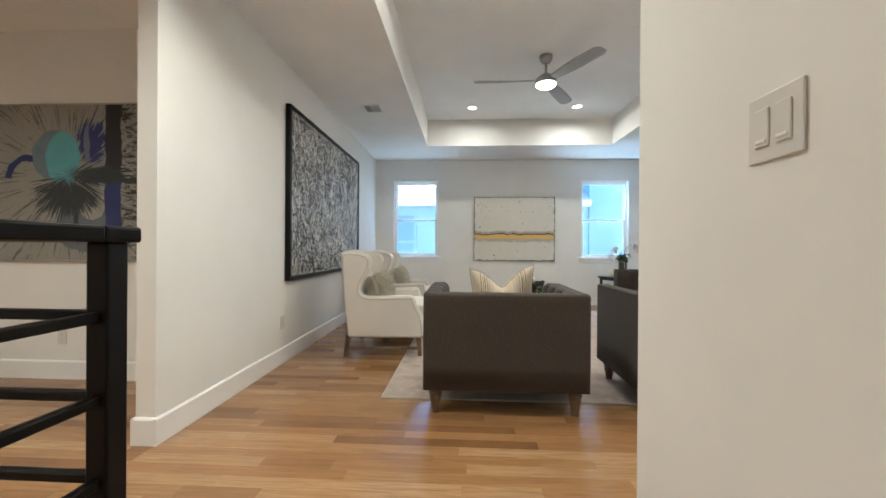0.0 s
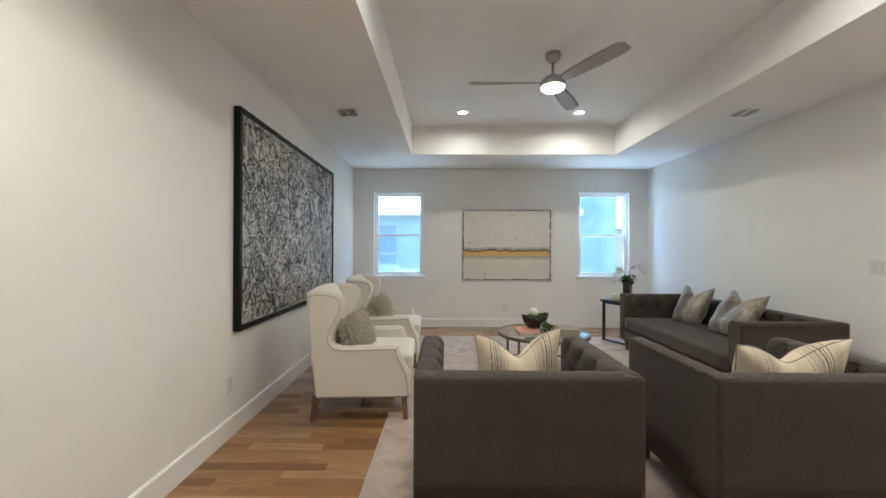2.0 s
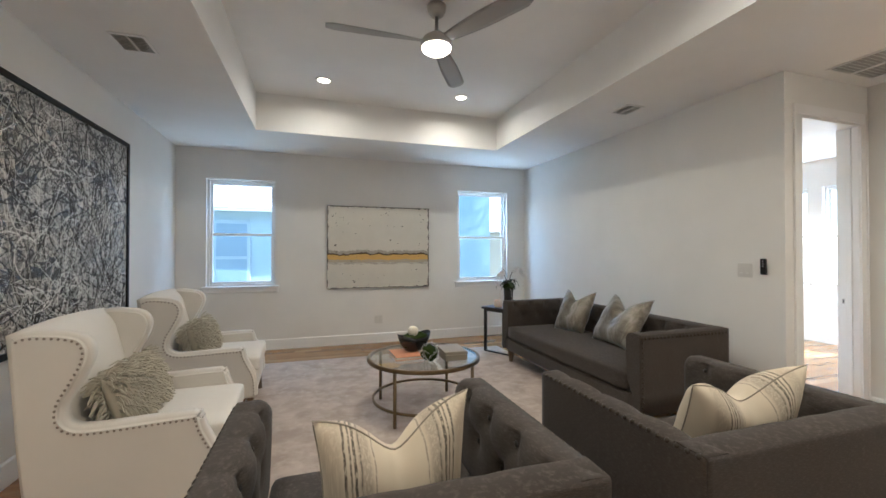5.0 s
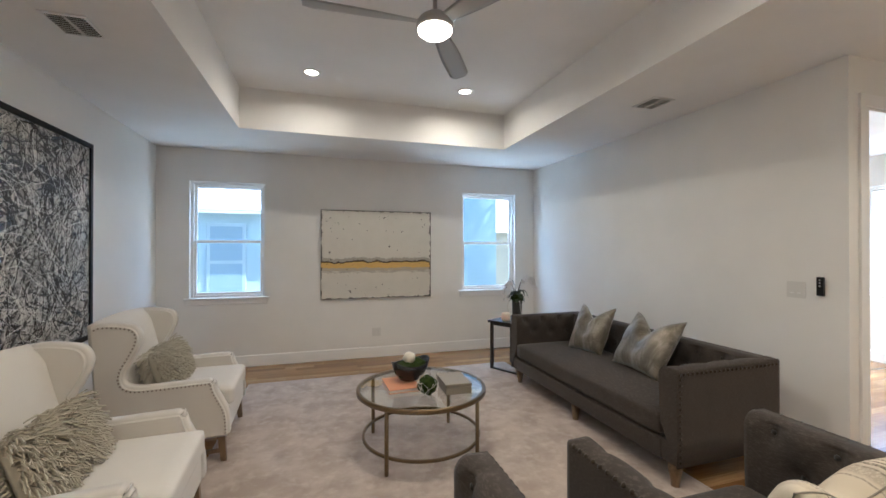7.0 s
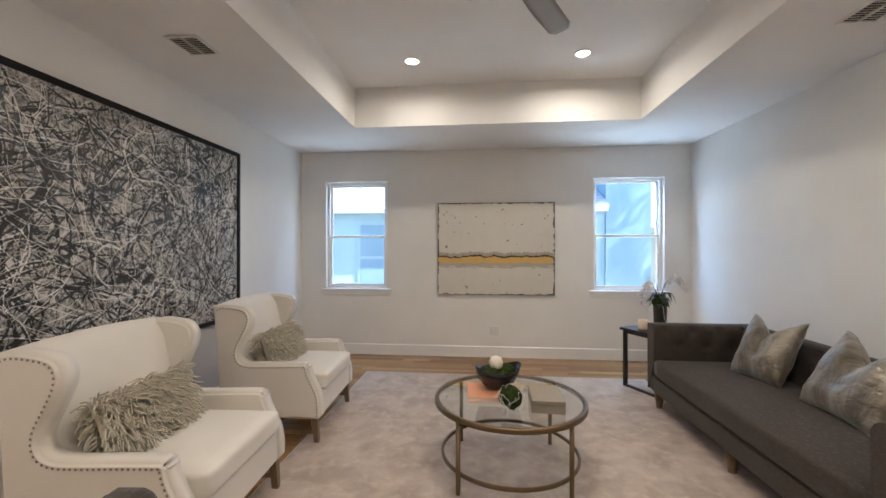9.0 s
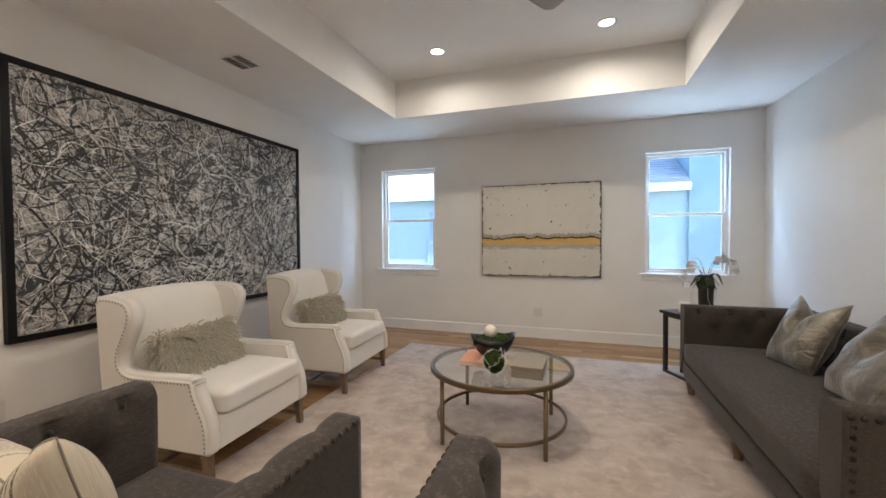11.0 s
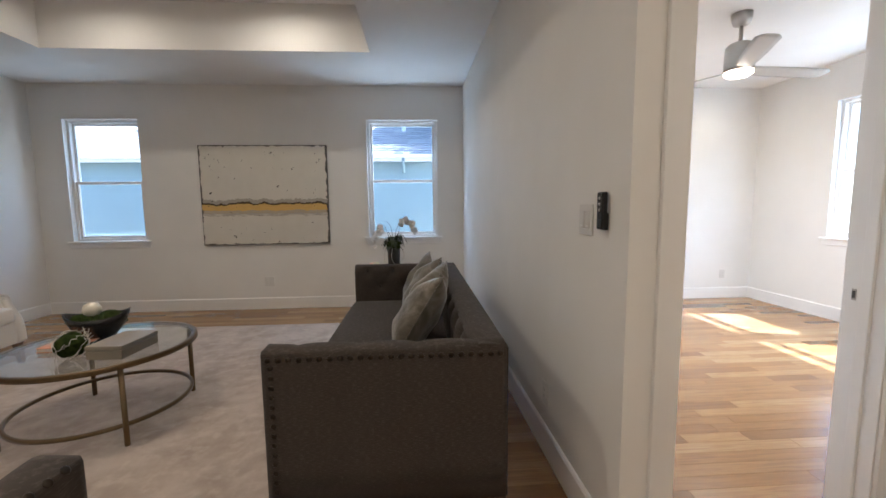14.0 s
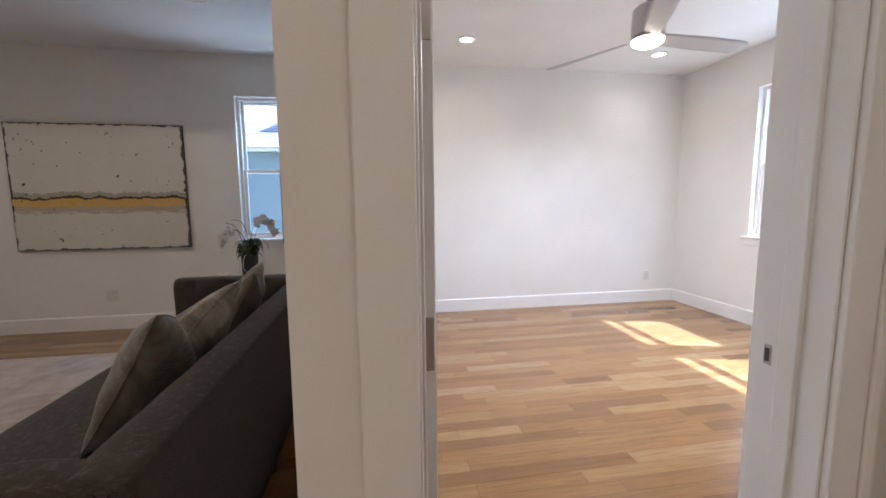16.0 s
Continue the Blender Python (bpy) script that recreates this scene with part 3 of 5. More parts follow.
def club_seat(name, w, d, top, buttons_back, buttons_arm, label, category, at, group="", mid_legs=False, leg=0.16):
    """Shelter-arm tufted seat; back along y=0, front at y=d, x from 0 to w."""
    root = empty(name, (0, 0, 0))
    tagged(root, label, category, group)
    arm, bk, seat = 0.135, 0.165, 0.45
    body = part("body", box((0.02, 0.02, leg), (w - 0.02, d - 0.012, 0.30), 0.012), M_GREY, root)
    lip = part("front_rail", box((arm * 0.92, d - 0.05, leg), (w - arm * 0.92, d - 0.002, 0.292), 0.012, 3), M_GREY, root, "", True)
    bm, spots = tufted(w, bk, leg, top, seat, buttons_back, 2, True, 0.001, 0.004)
    back = part("backrest", bm, M_GREY, root)
    shade_flat_ends(back)
    for p in spots:
        if arm + 0.02 < p[0] < w - arm - 0.02:
            part("button", lathe([(0.011, 0), (0.010, 0.004), (0, 0.007)], 10, pose(*p, -90, 0, 0)), M_BUTTON, back, "", True)
    al = d - 0.006
    for side in (0, 1):
        bm, spots = tufted(al, arm, leg, top, seat, buttons_arm, 2, True, 0.005)
        if side == 0:
            m = Matrix(((0, 1, 0, 0), (-1, 0, 0, d), (0, 0, 1, 0), (0, 0, 0, 1)))
        else:
            m = Matrix(((0, -1, 0, w), (1, 0, 0, d - al), (0, 0, 1, 0), (0, 0, 0, 1)))
        bmesh.ops.transform(bm, matrix=m, verts=bm.verts[:])
        a = part("armrest", bm, M_GREY, root)
        shade_flat_ends(a)
        for p in spots:
            q = m @ Vector(p)
            if q.y > bk + 0.03:
                part("button", lathe([(0.011, 0), (0.010, 0.004), (0, 0.007)], 10, m @ pose(*p, -90, 0, 0)), M_BUTTON, a, "", True)
        out = -1 if side == 0 else 1
        xe = 0.0 if side == 0 else w
        if mid_legs:
            nails(a, [(xe + out * 0.0005, y, top - 0.034) for y in np.arange(0.03, d - 0.015, 0.036)], (out, 0, 0), M_NAIL, 0.0115)
        else:
            nails(a, [(xe - out * 0.002, y, top - 0.010) for y in np.arange(0.03, d - 0.015, 0.036)], (out, 0, 0.8), M_NAIL, 0.0098)
        if mid_legs:
            nails(a, [(xe + out * 0.0005, d - 0.03, z) for z in np.arange(leg + 0.03, top - 0.05, 0.036)], (out, 0, 0), M_NAIL, 0.0105)
            continue
        xf = 0.022 if side == 0 else w - 0.022
        nails(a, [(xf, d + 0.0005, z) for z in np.arange(leg + 0.03, top - 0.03, 0.036)], (0, 1, 0), M_NAIL, 0.0105)
    part("seat_deck", box((arm - 0.01, bk - 0.02, 0.295), (w - arm + 0.01, d - 0.02, 0.312), 0.004), M_BUTTON, root)
    part("seat_cushion", soft_box((arm - 0.004, bk - 0.03, 0.306), (w - arm + 0.004, d + 0.012, seat + 0.01), 0.035, 0.022, 12), M_GREY, root, "", True)
    xs = [0.075, w - 0.075]
    for x in xs:
        turned_leg(leg + 0.002, 0.041, M_LEG, root, x, 0.07)
        turned_leg(leg + 0.002, 0.041, M_LEG, root, x, d - 0.07)
    if mid_legs:
        turned_leg(leg + 0.002, 0.041, M_LEG, root, w / 2, 0.07)
        turned_leg(leg + 0.002, 0.041, M_LEG, root, w / 2, d - 0.07)
    root.matrix_basis = at
    return root


club_seat("armchair", 1.035, 0.86, 0.77, 5, 4, "dark grey linen club armchair with tufted inside and nailhead trim", "armchair", pose(-0.137, 2.37, 0.0), "grey club armchairs")
club_seat("armchair", 1.035, 0.86, 0.77, 5, 4, "dark grey linen club armchair with tufted inside and nailhead trim", "armchair", pose(1.213, 2.36, 0.0), "grey club armchairs")
club_seat("sofa", 2.19, 0.88, 0.76, 11, 4, "long dark grey tufted sofa with one bench cushion and nailheads", "sofa", pose(3.25, 3.80, 0.0, 0, 0, 90), mid_legs=True, leg=0.163)


def pillow(w, h, t, chop=0.0, n=26, sharp=2.6, seed=0, crumple=0.006):
    bm = bmesh.new()
    sides = []
    for s in (1, -1):
        g = []
        for i in range(n + 1):
            row = []
            u = -1 + 2 * i / n
            for j in range(n + 1):
                v = -1 + 2 * j / n
                k = (1 - abs(u) ** sharp) * (1 - abs(v) ** sharp)
                y = s * t / 2 * max(0.0, k) ** 0.55
                pin = 0.075
                x = u * w / 2 * (1 - pin * (1 - v * v) * abs(u))
                z = v * h / 2 * (1 - pin * (1 - u * u) * abs(v))
                f = ((v + 1) / 2) ** 1.6
                z -= chop * math.exp(-(abs(u) / 0.46) ** 1.7) * f
                y *= 1 - 0.45 * (chop > 0) * math.exp(-(u / 0.22) ** 2) * f
                nz = noise.noise(Vector((u * 2.2 + seed, v * 2.2, s * 3.0 + seed)))
                y += crumple * 1.5 * nz * (1 - max(abs(u), abs(v)) ** 6)
                edge = i in (0, n) or j in (0, n)
                row.append((x, y if not edge else 0.0, z, edge))
            g.append(row)
        sides.append(g)
    top = [[bm.verts.new(p[:3]) for p in row] for row in sides[0]]
    low = [[top[i][j] if sides[1][i][j][3] else bm.verts.new(sides[1][i][j][:3]) for j in range(n + 1)] for i in range(n + 1)]
    for i in range(n):
        for j in range(n):
            bm.faces.new((top[i][j], top[i][j + 1], top[i + 1][j + 1], top[i + 1][j]))
            bm.faces.new((low[i][j], low[i + 1][j], low[i + 1][j + 1], low[i][j + 1]))
    bmesh.ops.recalc_face_normals(bm, faces=bm.faces[:])
    rim = [top[i][0].co.copy() for i in range(n)] + [top[n][j].co.copy() for j in range(n)] + [top[i][n].co.copy() for i in range(n, 0, -1)] + [top[0][j].co.copy() for j in range(n, 0, -1)]
    return bm, rim


def throw_pillow(w, h, t, chop, mat, label, at, group, seam=None, seed=0, crumple=0.006):
    root = empty("throw_pillow", (0, 0, 0))
    tagged(root, label, "pillow", group)
    bm, rim = pillow(w, h, t, chop, seed=seed, crumple=crumple)
    part("cover", bm, mat, root, "", True)
    part("piping", tube(rim, 0.0028, 6, True), seam or mat, root, "", True)
    root.matrix_basis = at
    return root


throw_pillow(0.44, 0.49, 0.23, 0.135, M_STRIPE, "cream cotton throw pillow with dark woven stripes on a grey armchair", pose(0.385, 2.675, 0.695, 15, -4, 3), "striped throw pillows", M_SEAM, 1)
throw_pillow(0.54, 0.46, 0.24, 0.12, M_STRIPE, "cream cotton throw pillow with dark woven stripes on a grey armchair", pose(1.785, 2.70, 0.675, 24, -5, -6), "striped throw pillows", M_SEAM, 5)
throw_pillow(0.43, 0.50, 0.20, 0.16, M_SILVER, "silver-grey velvet throw pillow with a dented top on the sofa", pose(2.945, 5.34, 0.69, 26, 0, 100), "silver throw pillows", None, 9, 0.013)
throw_pillow(0.57, 0.52, 0.22, 0.17, M_SILVER, "silver-grey velvet throw pillow with a dented top on the sofa", pose(2.945, 4.62, 0.70, 31, 0, 84), "silver throw pillows", None, 13, 0.013)


# ---------------------------------------------------------------- wing chairs
def wing_chair(label, at):
    """Faces +x; near side at y=0, far side at y=w; back at x=0."""
    root = empty("wing_chair", (0, 0, 0))
    tagged(root, label, "armchair", "cream wing chairs")
    w, side, low = 0.86, 0.098, 0.190
    edge = [(0.015, 0.985), (0.07, 1.012), (0.17, 1.008), (0.255, 0.985), (0.292, 0.93), (0.286, 0.86), (0.245, 0.77), (0.205, 0.69), (0.205, 0.625), (0.250, 0.590), (0.36, 0.585), (0.55, 0.590), (0.700, 0.592)]
    front = [(0.718, 0.575), (0.730, 0.52), (0.762, 0.45), (0.795, 0.38), (0.810, 0.30), (0.812, low)]
    curve = smooth_curve(edge, 5)
    curve2 = smooth_curve(front, 4)
    outline = [tuple(p) for p in curve] + [tuple(p) for p in curve2] + [(0.075, low), (0.045, 0.5)]
    for y0, y1, face in ((0.0, side, -1), (w - side, w, 1)):
        wing = part("wing", prism(outline, 1, y0, y1, 0.018, 3), M_CREAM, root, "", True)
        for p in wing.data.polygons:
            p.use_smooth = len(p.vertices) < 12
        inset = []
        path = [Vector((p.x, 0, p.y)) for p in curve] + [Vector((p.x, 0, p.y)) for p in curve2]
        for k, p in enumerate(path):
            a, b = path[max(0, k - 1)], path[min(len(path) - 1, k + 1)]
            d = (b - a).normalized()
            inset.append(p + Vector((-d.z, 0, d.x)) * -0.026)
        y = y0 if face < 0 else y1
        nails(wing, [(p.x, y + face * 0.0006, p.z) for p in resample(inset, 0.0235)[1:-1]], (0, face, 0), M_NAIL_LIGHT, 0.0062)
    # inner back, slightly reclined and domed
    bm = bmesh.new()
    n, mrows = 16, 14
    fr, bk = [], []
    for i in range(n + 1):
        u = i / n
        y = 0.03 + (w - 0.06) * u
        dome = 4 * u * (1 - u)
        fl, bl = [], []
        for j in range(mrows + 1):
            v = j / mrows
            z = 0.36 + v * (0.652 + 0.022 * dome)
            x = 0.245 - 0.145 * v + 0.022 * dome * math.sin(math.pi * min(1, v * 1.05))
            x -= 0.05 * max(0, v - 0.9) / 0.1
            fl.append(bm.verts.new((x, y, z)))
            bl.append(bm.verts.new((0.055 - 0.055 * v, y, z - 0.012 * (v > 0.95))))
        fr.append(fl)
        bk.append(bl)
    for i in range(n):
        for j in range(mrows):
            bm.faces.new((fr[i][j], fr[i + 1][j], fr[i + 1][j + 1], fr[i][j + 1]))
            bm.faces.new((bk[i][j], bk[i][j + 1], bk[i + 1][j + 1], bk[i + 1][j]))
        bm.faces.new((fr[i][mrows], fr[i + 1][mrows], bk[i + 1][mrows], bk[i][mrows]))
        bm.faces.new((fr[i][0], bk[i][0], bk[i + 1][0], fr[i + 1][0]))
    for j in range(mrows):
        bm.faces.new((fr[0][j], fr[0][j + 1], bk[0][j + 1], bk[0][j]))
        bm.faces.new((fr[n][j], bk[n][j], bk[n][j + 1], fr[n][j + 1]))
    bmesh.ops.recalc_face_normals(bm, faces=bm.faces[:])
    part("backrest", bm, M_CREAM, root, "", True)
    part("seat_frame", box((0.07, side - 0.01, low + 0.002), (0.800, w - side + 0.01, 0.375), 0.014, 3), M_CREAM, root)
    part("seat_cushion", soft_box((0.20, side + 0.004, 0.372), (0.825, w - side - 0.004, 0.498), 0.03, 0.018, 12), M_CREAM, root, "", True)
    for y in (0.045, w - 0.045):
        for x, lean in ((0.755, 0.018), (0.085, -0.035)):
            bm = bmesh.new()
            a = [bm.verts.new((x + lean + sx * 0.017, y + sy * 0.017, 0.002)) for sx, sy in ((-1, -1), (1, -1), (1, 1), (-1, 1))]
            b = [bm.verts.new((x + sx * 0.024, y + sy * 0.024, low + 0.02)) for sx, sy in ((-1, -1), (1, -1), (1, 1), (-1, 1))]
            bm.faces.new(a[::-1])
            bm.faces.new(b)
            for k in range(4):
                bm.faces.new((a[k], a[(k + 1) % 4], b[(k + 1) % 4], b[k]))
            part("leg", bm, M_LEG, root)
        part("stretcher", box((0.07, y - 0.009, 0.070), (0.755, y + 0.009, 0.098), 0.003), M_LEG, root)
    part("stretcher", box((0.40, 0.055, 0.072), (0.425, w - 0.055, 0.096), 0.003), M_LEG, root)
    root.matrix_basis = at
    return root


wing_chair("cream linen wing chair with nailhead trim and oak legs", pose(-1.075, 3.615, 0.0, 0, 0, 3.2))
wing_chair("cream linen wing chair with nailhead trim and oak legs", pose(-1.105, 4.945, 0.0, 0, 0, 2.8))


def fringed_pillow(at, seed):
    root = empty("fringed_pillow", (0, 0, 0))
    tagged(root, "beige lumbar pillow covered in shaggy yarn fringe on a wing chair", "pillow", "fringed pillows")
    rng = random.Random(seed)
    w, h, t = 0.54, 0.28, 0.13
    bm, rim = pillow(w, h, t, 0.02, 18)
    part("cover", bm, M_STRANDS, root, "", True)
    bm = bmesh.new()
    for k in range(1500):
        u, v = rng.uniform(-0.97, 0.97), rng.uniform(-0.9, 0.99)
        s = 1 if rng.random() < 0.62 else -1
        f = max(0.0, (1 - abs(u) ** 2.6) * (1 - abs(v) ** 2.6)) ** 0.55
        p = Vector((u * w / 2, s * t / 2 * f, v * h / 2))
        d = Vector((rng.gauss(0, 0.35) + u * 0.45, s * (0.55 + 0.3 * rng.random()), rng.gauss(-0.35, 0.4) + max(0, v) * 0.8)).normalized()
        length = rng.uniform(0.045, 0.085)
        q = p + d * length * 0.5 + Vector((0, 0, -0.006))
        e = q + (d + Vector((rng.gauss(0, 0.25), -0.15 * s, -0.75))).normalized() * length * 0.6
        add_tube(bm, [p, q, e], 0.0050, 4, False, 0.6)
    tagged(part("fringe", bm, M_STRANDS, root), kind="stuff")
    root.matrix_basis = at
    return root


fringed_pillow(pose(-0.765, 4.02, 0.632, 18, 0, -87), 3)
fringed_pillow(pose(-0.785, 5.35, 0.632, 18, 0, -87), 8)


# ---------------------------------------------------------------- rug
def rug():
    m = material("rug_pile", (0.5, 0.46, 0.42), 0.95, spec=0.1)
    v = coords(m)
    a = noise_of(m, v, 4.2, 5, 0.6, 0.2)
    b = noise_of(m, v, 11.0, 4, 0.6, 0.1)
    c = mixed(m, ramp(m, a, (0.38, (0, 0, 0)), (0.62, (1, 1, 1))), (0.38, 0.312, 0.262), (0.50, 0.424, 0.367))
    c = mixed(m, maths(m, "MULTIPLY", ramp(m, b, (0.5, (0, 0, 0)), (0.68, (1, 1, 1))), 0.45), c, (0.62, 0.545, 0.48))
    base(m, c)
    bsdf(m).inputs["Sheen Weight"].default_value = 0.1
    bump(m, noise_of(m, v, 260, 3), 0.5, 0.004)
    root = empty("area_rug", (0, 0, 0))
    tagged(root, "large pale greige area rug with a mottled cut pile", "rug")
    bm = box((-0.45, 2.64, 0.001), (2.62, 6.70, 0.012), 0.004, 2)
    part("rug_body", bm, m, root)
    edge = cloth("rug_binding", (0.45, 0.42, 0.38), (0.55, 0.51, 0.46), (0.6, 0.56, 0.5), 400, False)
    x0, x1, y0, y1 = -0.45, 2.62, 2.64, 6.70
    for lo, hi in (((x0 - 0.008, y0 - 0.008), (x1 + 0.008, y0)), ((x0 - 0.008, y1), (x1 + 0.008, y1 + 0.008)), ((x0 - 0.008, y0), (x0, y1)), ((x1, y0), (x1 + 0.008, y1))):
        part("binding", box((*lo, 0.001), (*hi, 0.011), 0.002, 1), edge, root)


rug()


# ---------------------------------------------------------------- coffee table and what lies on it
CX, CY = 1.04, 4.825


def flat_ring(cx, cy, r0, r1, z0, z1, n=72):
    bm = bmesh.new()
    rings = []
    for r, z in ((r0, z0), (r1, z0), (r1, z1 - 0.003), (r1 - 0.003, z1), (r0 + 0.003, z1), (r0, z1 - 0.003)):
        rings.append([bm.verts.new((cx + r * math.cos(2 * math.pi * k / n), cy + r * math.sin(2 * math.pi * k / n), z)) for k in range(n)])
    for i in range(6):
        a, b = rings[i], rings[(i + 1) % 6]
        for k in range(n):
            bm.faces.new((a[k], a[(k + 1) % n], b[(k + 1) % n], b[k]))
    bmesh.ops.recalc_face_normals(bm, faces=bm.faces[:])
    return bm


def coffee_table():
    root = empty("coffee_table", (0, 0, 0))
    tagged(root, "round glass-topped coffee table with an antique brass frame", "table")
    part("top_ring", flat_ring(CX, CY, 0.455, 0.482, 0.440, 0.468), M_BRASS, root, "", True)
    part("glass_top", lathe([(0.001, 0.458), (0.454, 0.458), (0.454, 0.466), (0.001, 0.466)], 72, Matrix.Translation((CX, CY, 0))), M_TABLEGLASS, root, "clear glass")
    part("lower_ring", flat_ring(CX, CY, 0.422, 0.440, 0.112, 0.132), M_BRASS, root, "", True)
    for k in range(4):
        a = math.radians(45 + 90 * k + 1)
        x, y = CX + 0.452 * math.cos(a), CY + 0.452 * math.sin(a)
        part("leg", lathe([(0.0125, 0.013), (0.0135, 0.018), (0.0135, 0.445)], 14, Matrix.Translation((x, y, 0))), M_BRASS, root, "", True)


coffee_table()

M_STONEBOX = painted("stone_veneer", (0.27, 0.235, 0.185), 0.5, 0.3, 60)
M_COPPER = painted("coral_cover", (0.70, 0.33, 0.18), 0.5, 0.1)
M_PAPER = painted("paper", (0.72, 0.68, 0.60), 0.8, 0.2)
M_MOSS = material("moss", (0.03, 0.05, 0.012), 0.95, spec=0.1)
base(M_MOSS, ramp(M_MOSS, noise_of(M_MOSS, coords(M_MOSS), 45, 4), (0.3, (0.008, 0.014, 0.004)), (0.7, (0.040, 0.060, 0.014))))
M_BOWL = material("black_bowl", (0.014, 0.014, 0.015), 0.25)
M_BALL = painted("cream_ball", (0.74, 0.69, 0.58), 0.7, 0.4, 60)
M_WIRE = painted("whitewashed_twig", (0.66, 0.63, 0.57), 0.8, 0.2)


def keepsake_box():
    root = empty("keepsake_box", (0, 0, 0))
    tagged(root, "flat taupe keepsake box with a textured veneer on the glass table", "box")
    part("base", box((-0.095, -0.14, 0.0), (0.095, 0.14, 0.048), 0.003), M_STONEBOX, root)
    part("lid", box((-0.097, -0.142, 0.050), (0.097, 0.142, 0.074), 0.004), M_STONEBOX, root)
    root.matrix_basis = pose(1.252, 4.705, 0.467, 0, 0, -2)


def table_book():
    lo, hi = (-0.115, -0.145), (0.115, 0.145)
    root = empty("book", (0, 0, 0))
    tagged(root, "coral clothbound book with a dark spine on the glass table", "book")
    part("cover", box((*lo, 0.0), (*hi, 0.004), 0.001, 1), M_COPPER, root)
    part("cover", box((*lo, 0.022), (*hi, 0.026), 0.001, 1), M_COPPER, root)
    part("pages", box((lo[0] + 0.004, lo[1] + 0.004, 0.004), (hi[0] - 0.003, hi[1] - 0.004, 0.022)), M_PAPER, root)
    part("spine", box((hi[0] - 0.001, lo[1], 0.0), (hi[0] + 0.003, hi[1], 0.026), 0.001, 1), M_BOWL, root, "dark spine")
    root.matrix_basis = pose(0.885, 4.855, 0.4665, 0, 0, 3)


keepsake_box()
table_book()


def clump(r, seed, flat=0.8, rough=0.35, sub=3):
    bm = bmesh.new()
    bmesh.ops.create_icosphere(bm, subdivisions=sub, radius=r)
    for v in bm.verts:
        k = 1 + rough * noise.noise(v.co * (2.2 / r) + Vector((seed, 0, 0))) + 0.12 * noise.noise(v.co * (9 / r))
        v.co *= k
        v.co.z *= flat
    return bm


def moss_bowl():
    root = empty("decor_bowl", (0, 0, 0))
    tagged(root, "black boat-shaped bowl filled with moss and a cream ball", "bowl")
    bm = bmesh.new()
    rings = []
    n = 36
    for f, z in ((0.38, 0.0), (0.55, 0.008), (0.78, 0.04), (0.93, 0.075), (1.0, 0.105), (0.95, 0.104), (0.86, 0.075), (0.6, 0.03), (0.1, 0.022)):
        ring = []
        for k in range(n):
            a = 2 * math.pi * k / n
            lift = 0.035 * abs(math.cos(a)) ** 3 * (z / 0.105)
            ring.append(bm.verts.new((0.162 * f * math.cos(a), 0.110 * f * math.sin(a), z * 1.2 + lift)))
        rings.append(ring)
    for a, b in zip(rings, rings[1:]):
        for k in range(n):
            bm.faces.new((a[k], a[(k + 1) % n], b[(k + 1) % n], b[k]))
    bm.faces.new(rings[0][::-1])
    bm.faces.new(rings[-1])
    part("bowl", bm, M_BOWL, root, "", True)
    for x, y, r, s in ((-0.06, 0.0, 0.074, 1), (0.06, 0.01, 0.070, 5), (0.0, -0.02, 0.06, 9)):
        part("moss", clump(r, s), M_MOSS, root, "dark green moss", True, Matrix.Translation((x, y, 0.095)))
    part("ball", clump(0.046, 3, 1.0, 0.02), M_BALL, root, "cream woven ball", True, Matrix.Translation((-0.02, -0.01, 0.172)))
    root.matrix_basis = pose(0.972, 4.90, 0.493, 0, 0, 24)
    root = empty("moss_ball", (0, 0, 0))
    tagged(root, "green moss ball wound with whitewashed twigs on the glass table", "ornament")
    part("moss", clump(0.068, 12, 0.95, 0.22), M_MOSS, root, "", True)
    rng = random.Random(6)
    for k in range(20):
        a = Vector((rng.gauss(0, 1), rng.gauss(0, 1), rng.gauss(0, 1))).normalized()
        b = a.orthogonal().normalized()
        pts = []
        c = a.cross(b)
        bend, span = rng.gauss(0, 0.5), rng.uniform(0.5, 0.95)
        for s in range(9):
            t = span * (-1 + 2 * s / 8)
            way = (a * math.cos(t) + b * math.sin(t) + c * (bend * t * t + 0.07 * rng.gauss(0, 1))).normalized()
            pts.append(way * (0.072 + 0.010 * rng.random() + 0.026 * max(0.0, t / span) ** 3))
        part("twig", tube(pts, 0.0016, 5), M_WIRE, root, "", True)
    root.matrix_basis = pose(1.036, 4.628, 0.533, 20, 0, 30)


moss_bowl()


# ---------------------------------------------------------------- side table, candle and orchid
def side_table():
    root = empty("side_table", (0, 0, 0))
    tagged(root, "black wooden side table with open square legs beside the sofa", "table")
    s, z = 0.25, 0.615
    part("tabletop", box((-s, -s, z - 0.028), (s, s, z), 0.004), M_ESPRESSO, root)
    e = s - 0.04
    for x in (-e, e):
        for y in (-e, e):
            part("leg", box((x - 0.017, y - 0.017, 0.002), (x + 0.017, y + 0.017, z - 0.028), 0.003), M_ESPRESSO, root)
        part("foot_rail", box((x - 0.016, -e + 0.017, 0.002), (x + 0.016, e - 0.017, 0.034), 0.003), M_ESPRESSO, root)
        part("apron", box((x - 0.014, -e + 0.017, z - 0.058), (x + 0.014, e - 0.017, z - 0.028), 0.003), M_ESPRESSO, root)
    root.matrix_basis = pose(2.635, 6.40, 0.0, 0, 0, 28)


side_table()


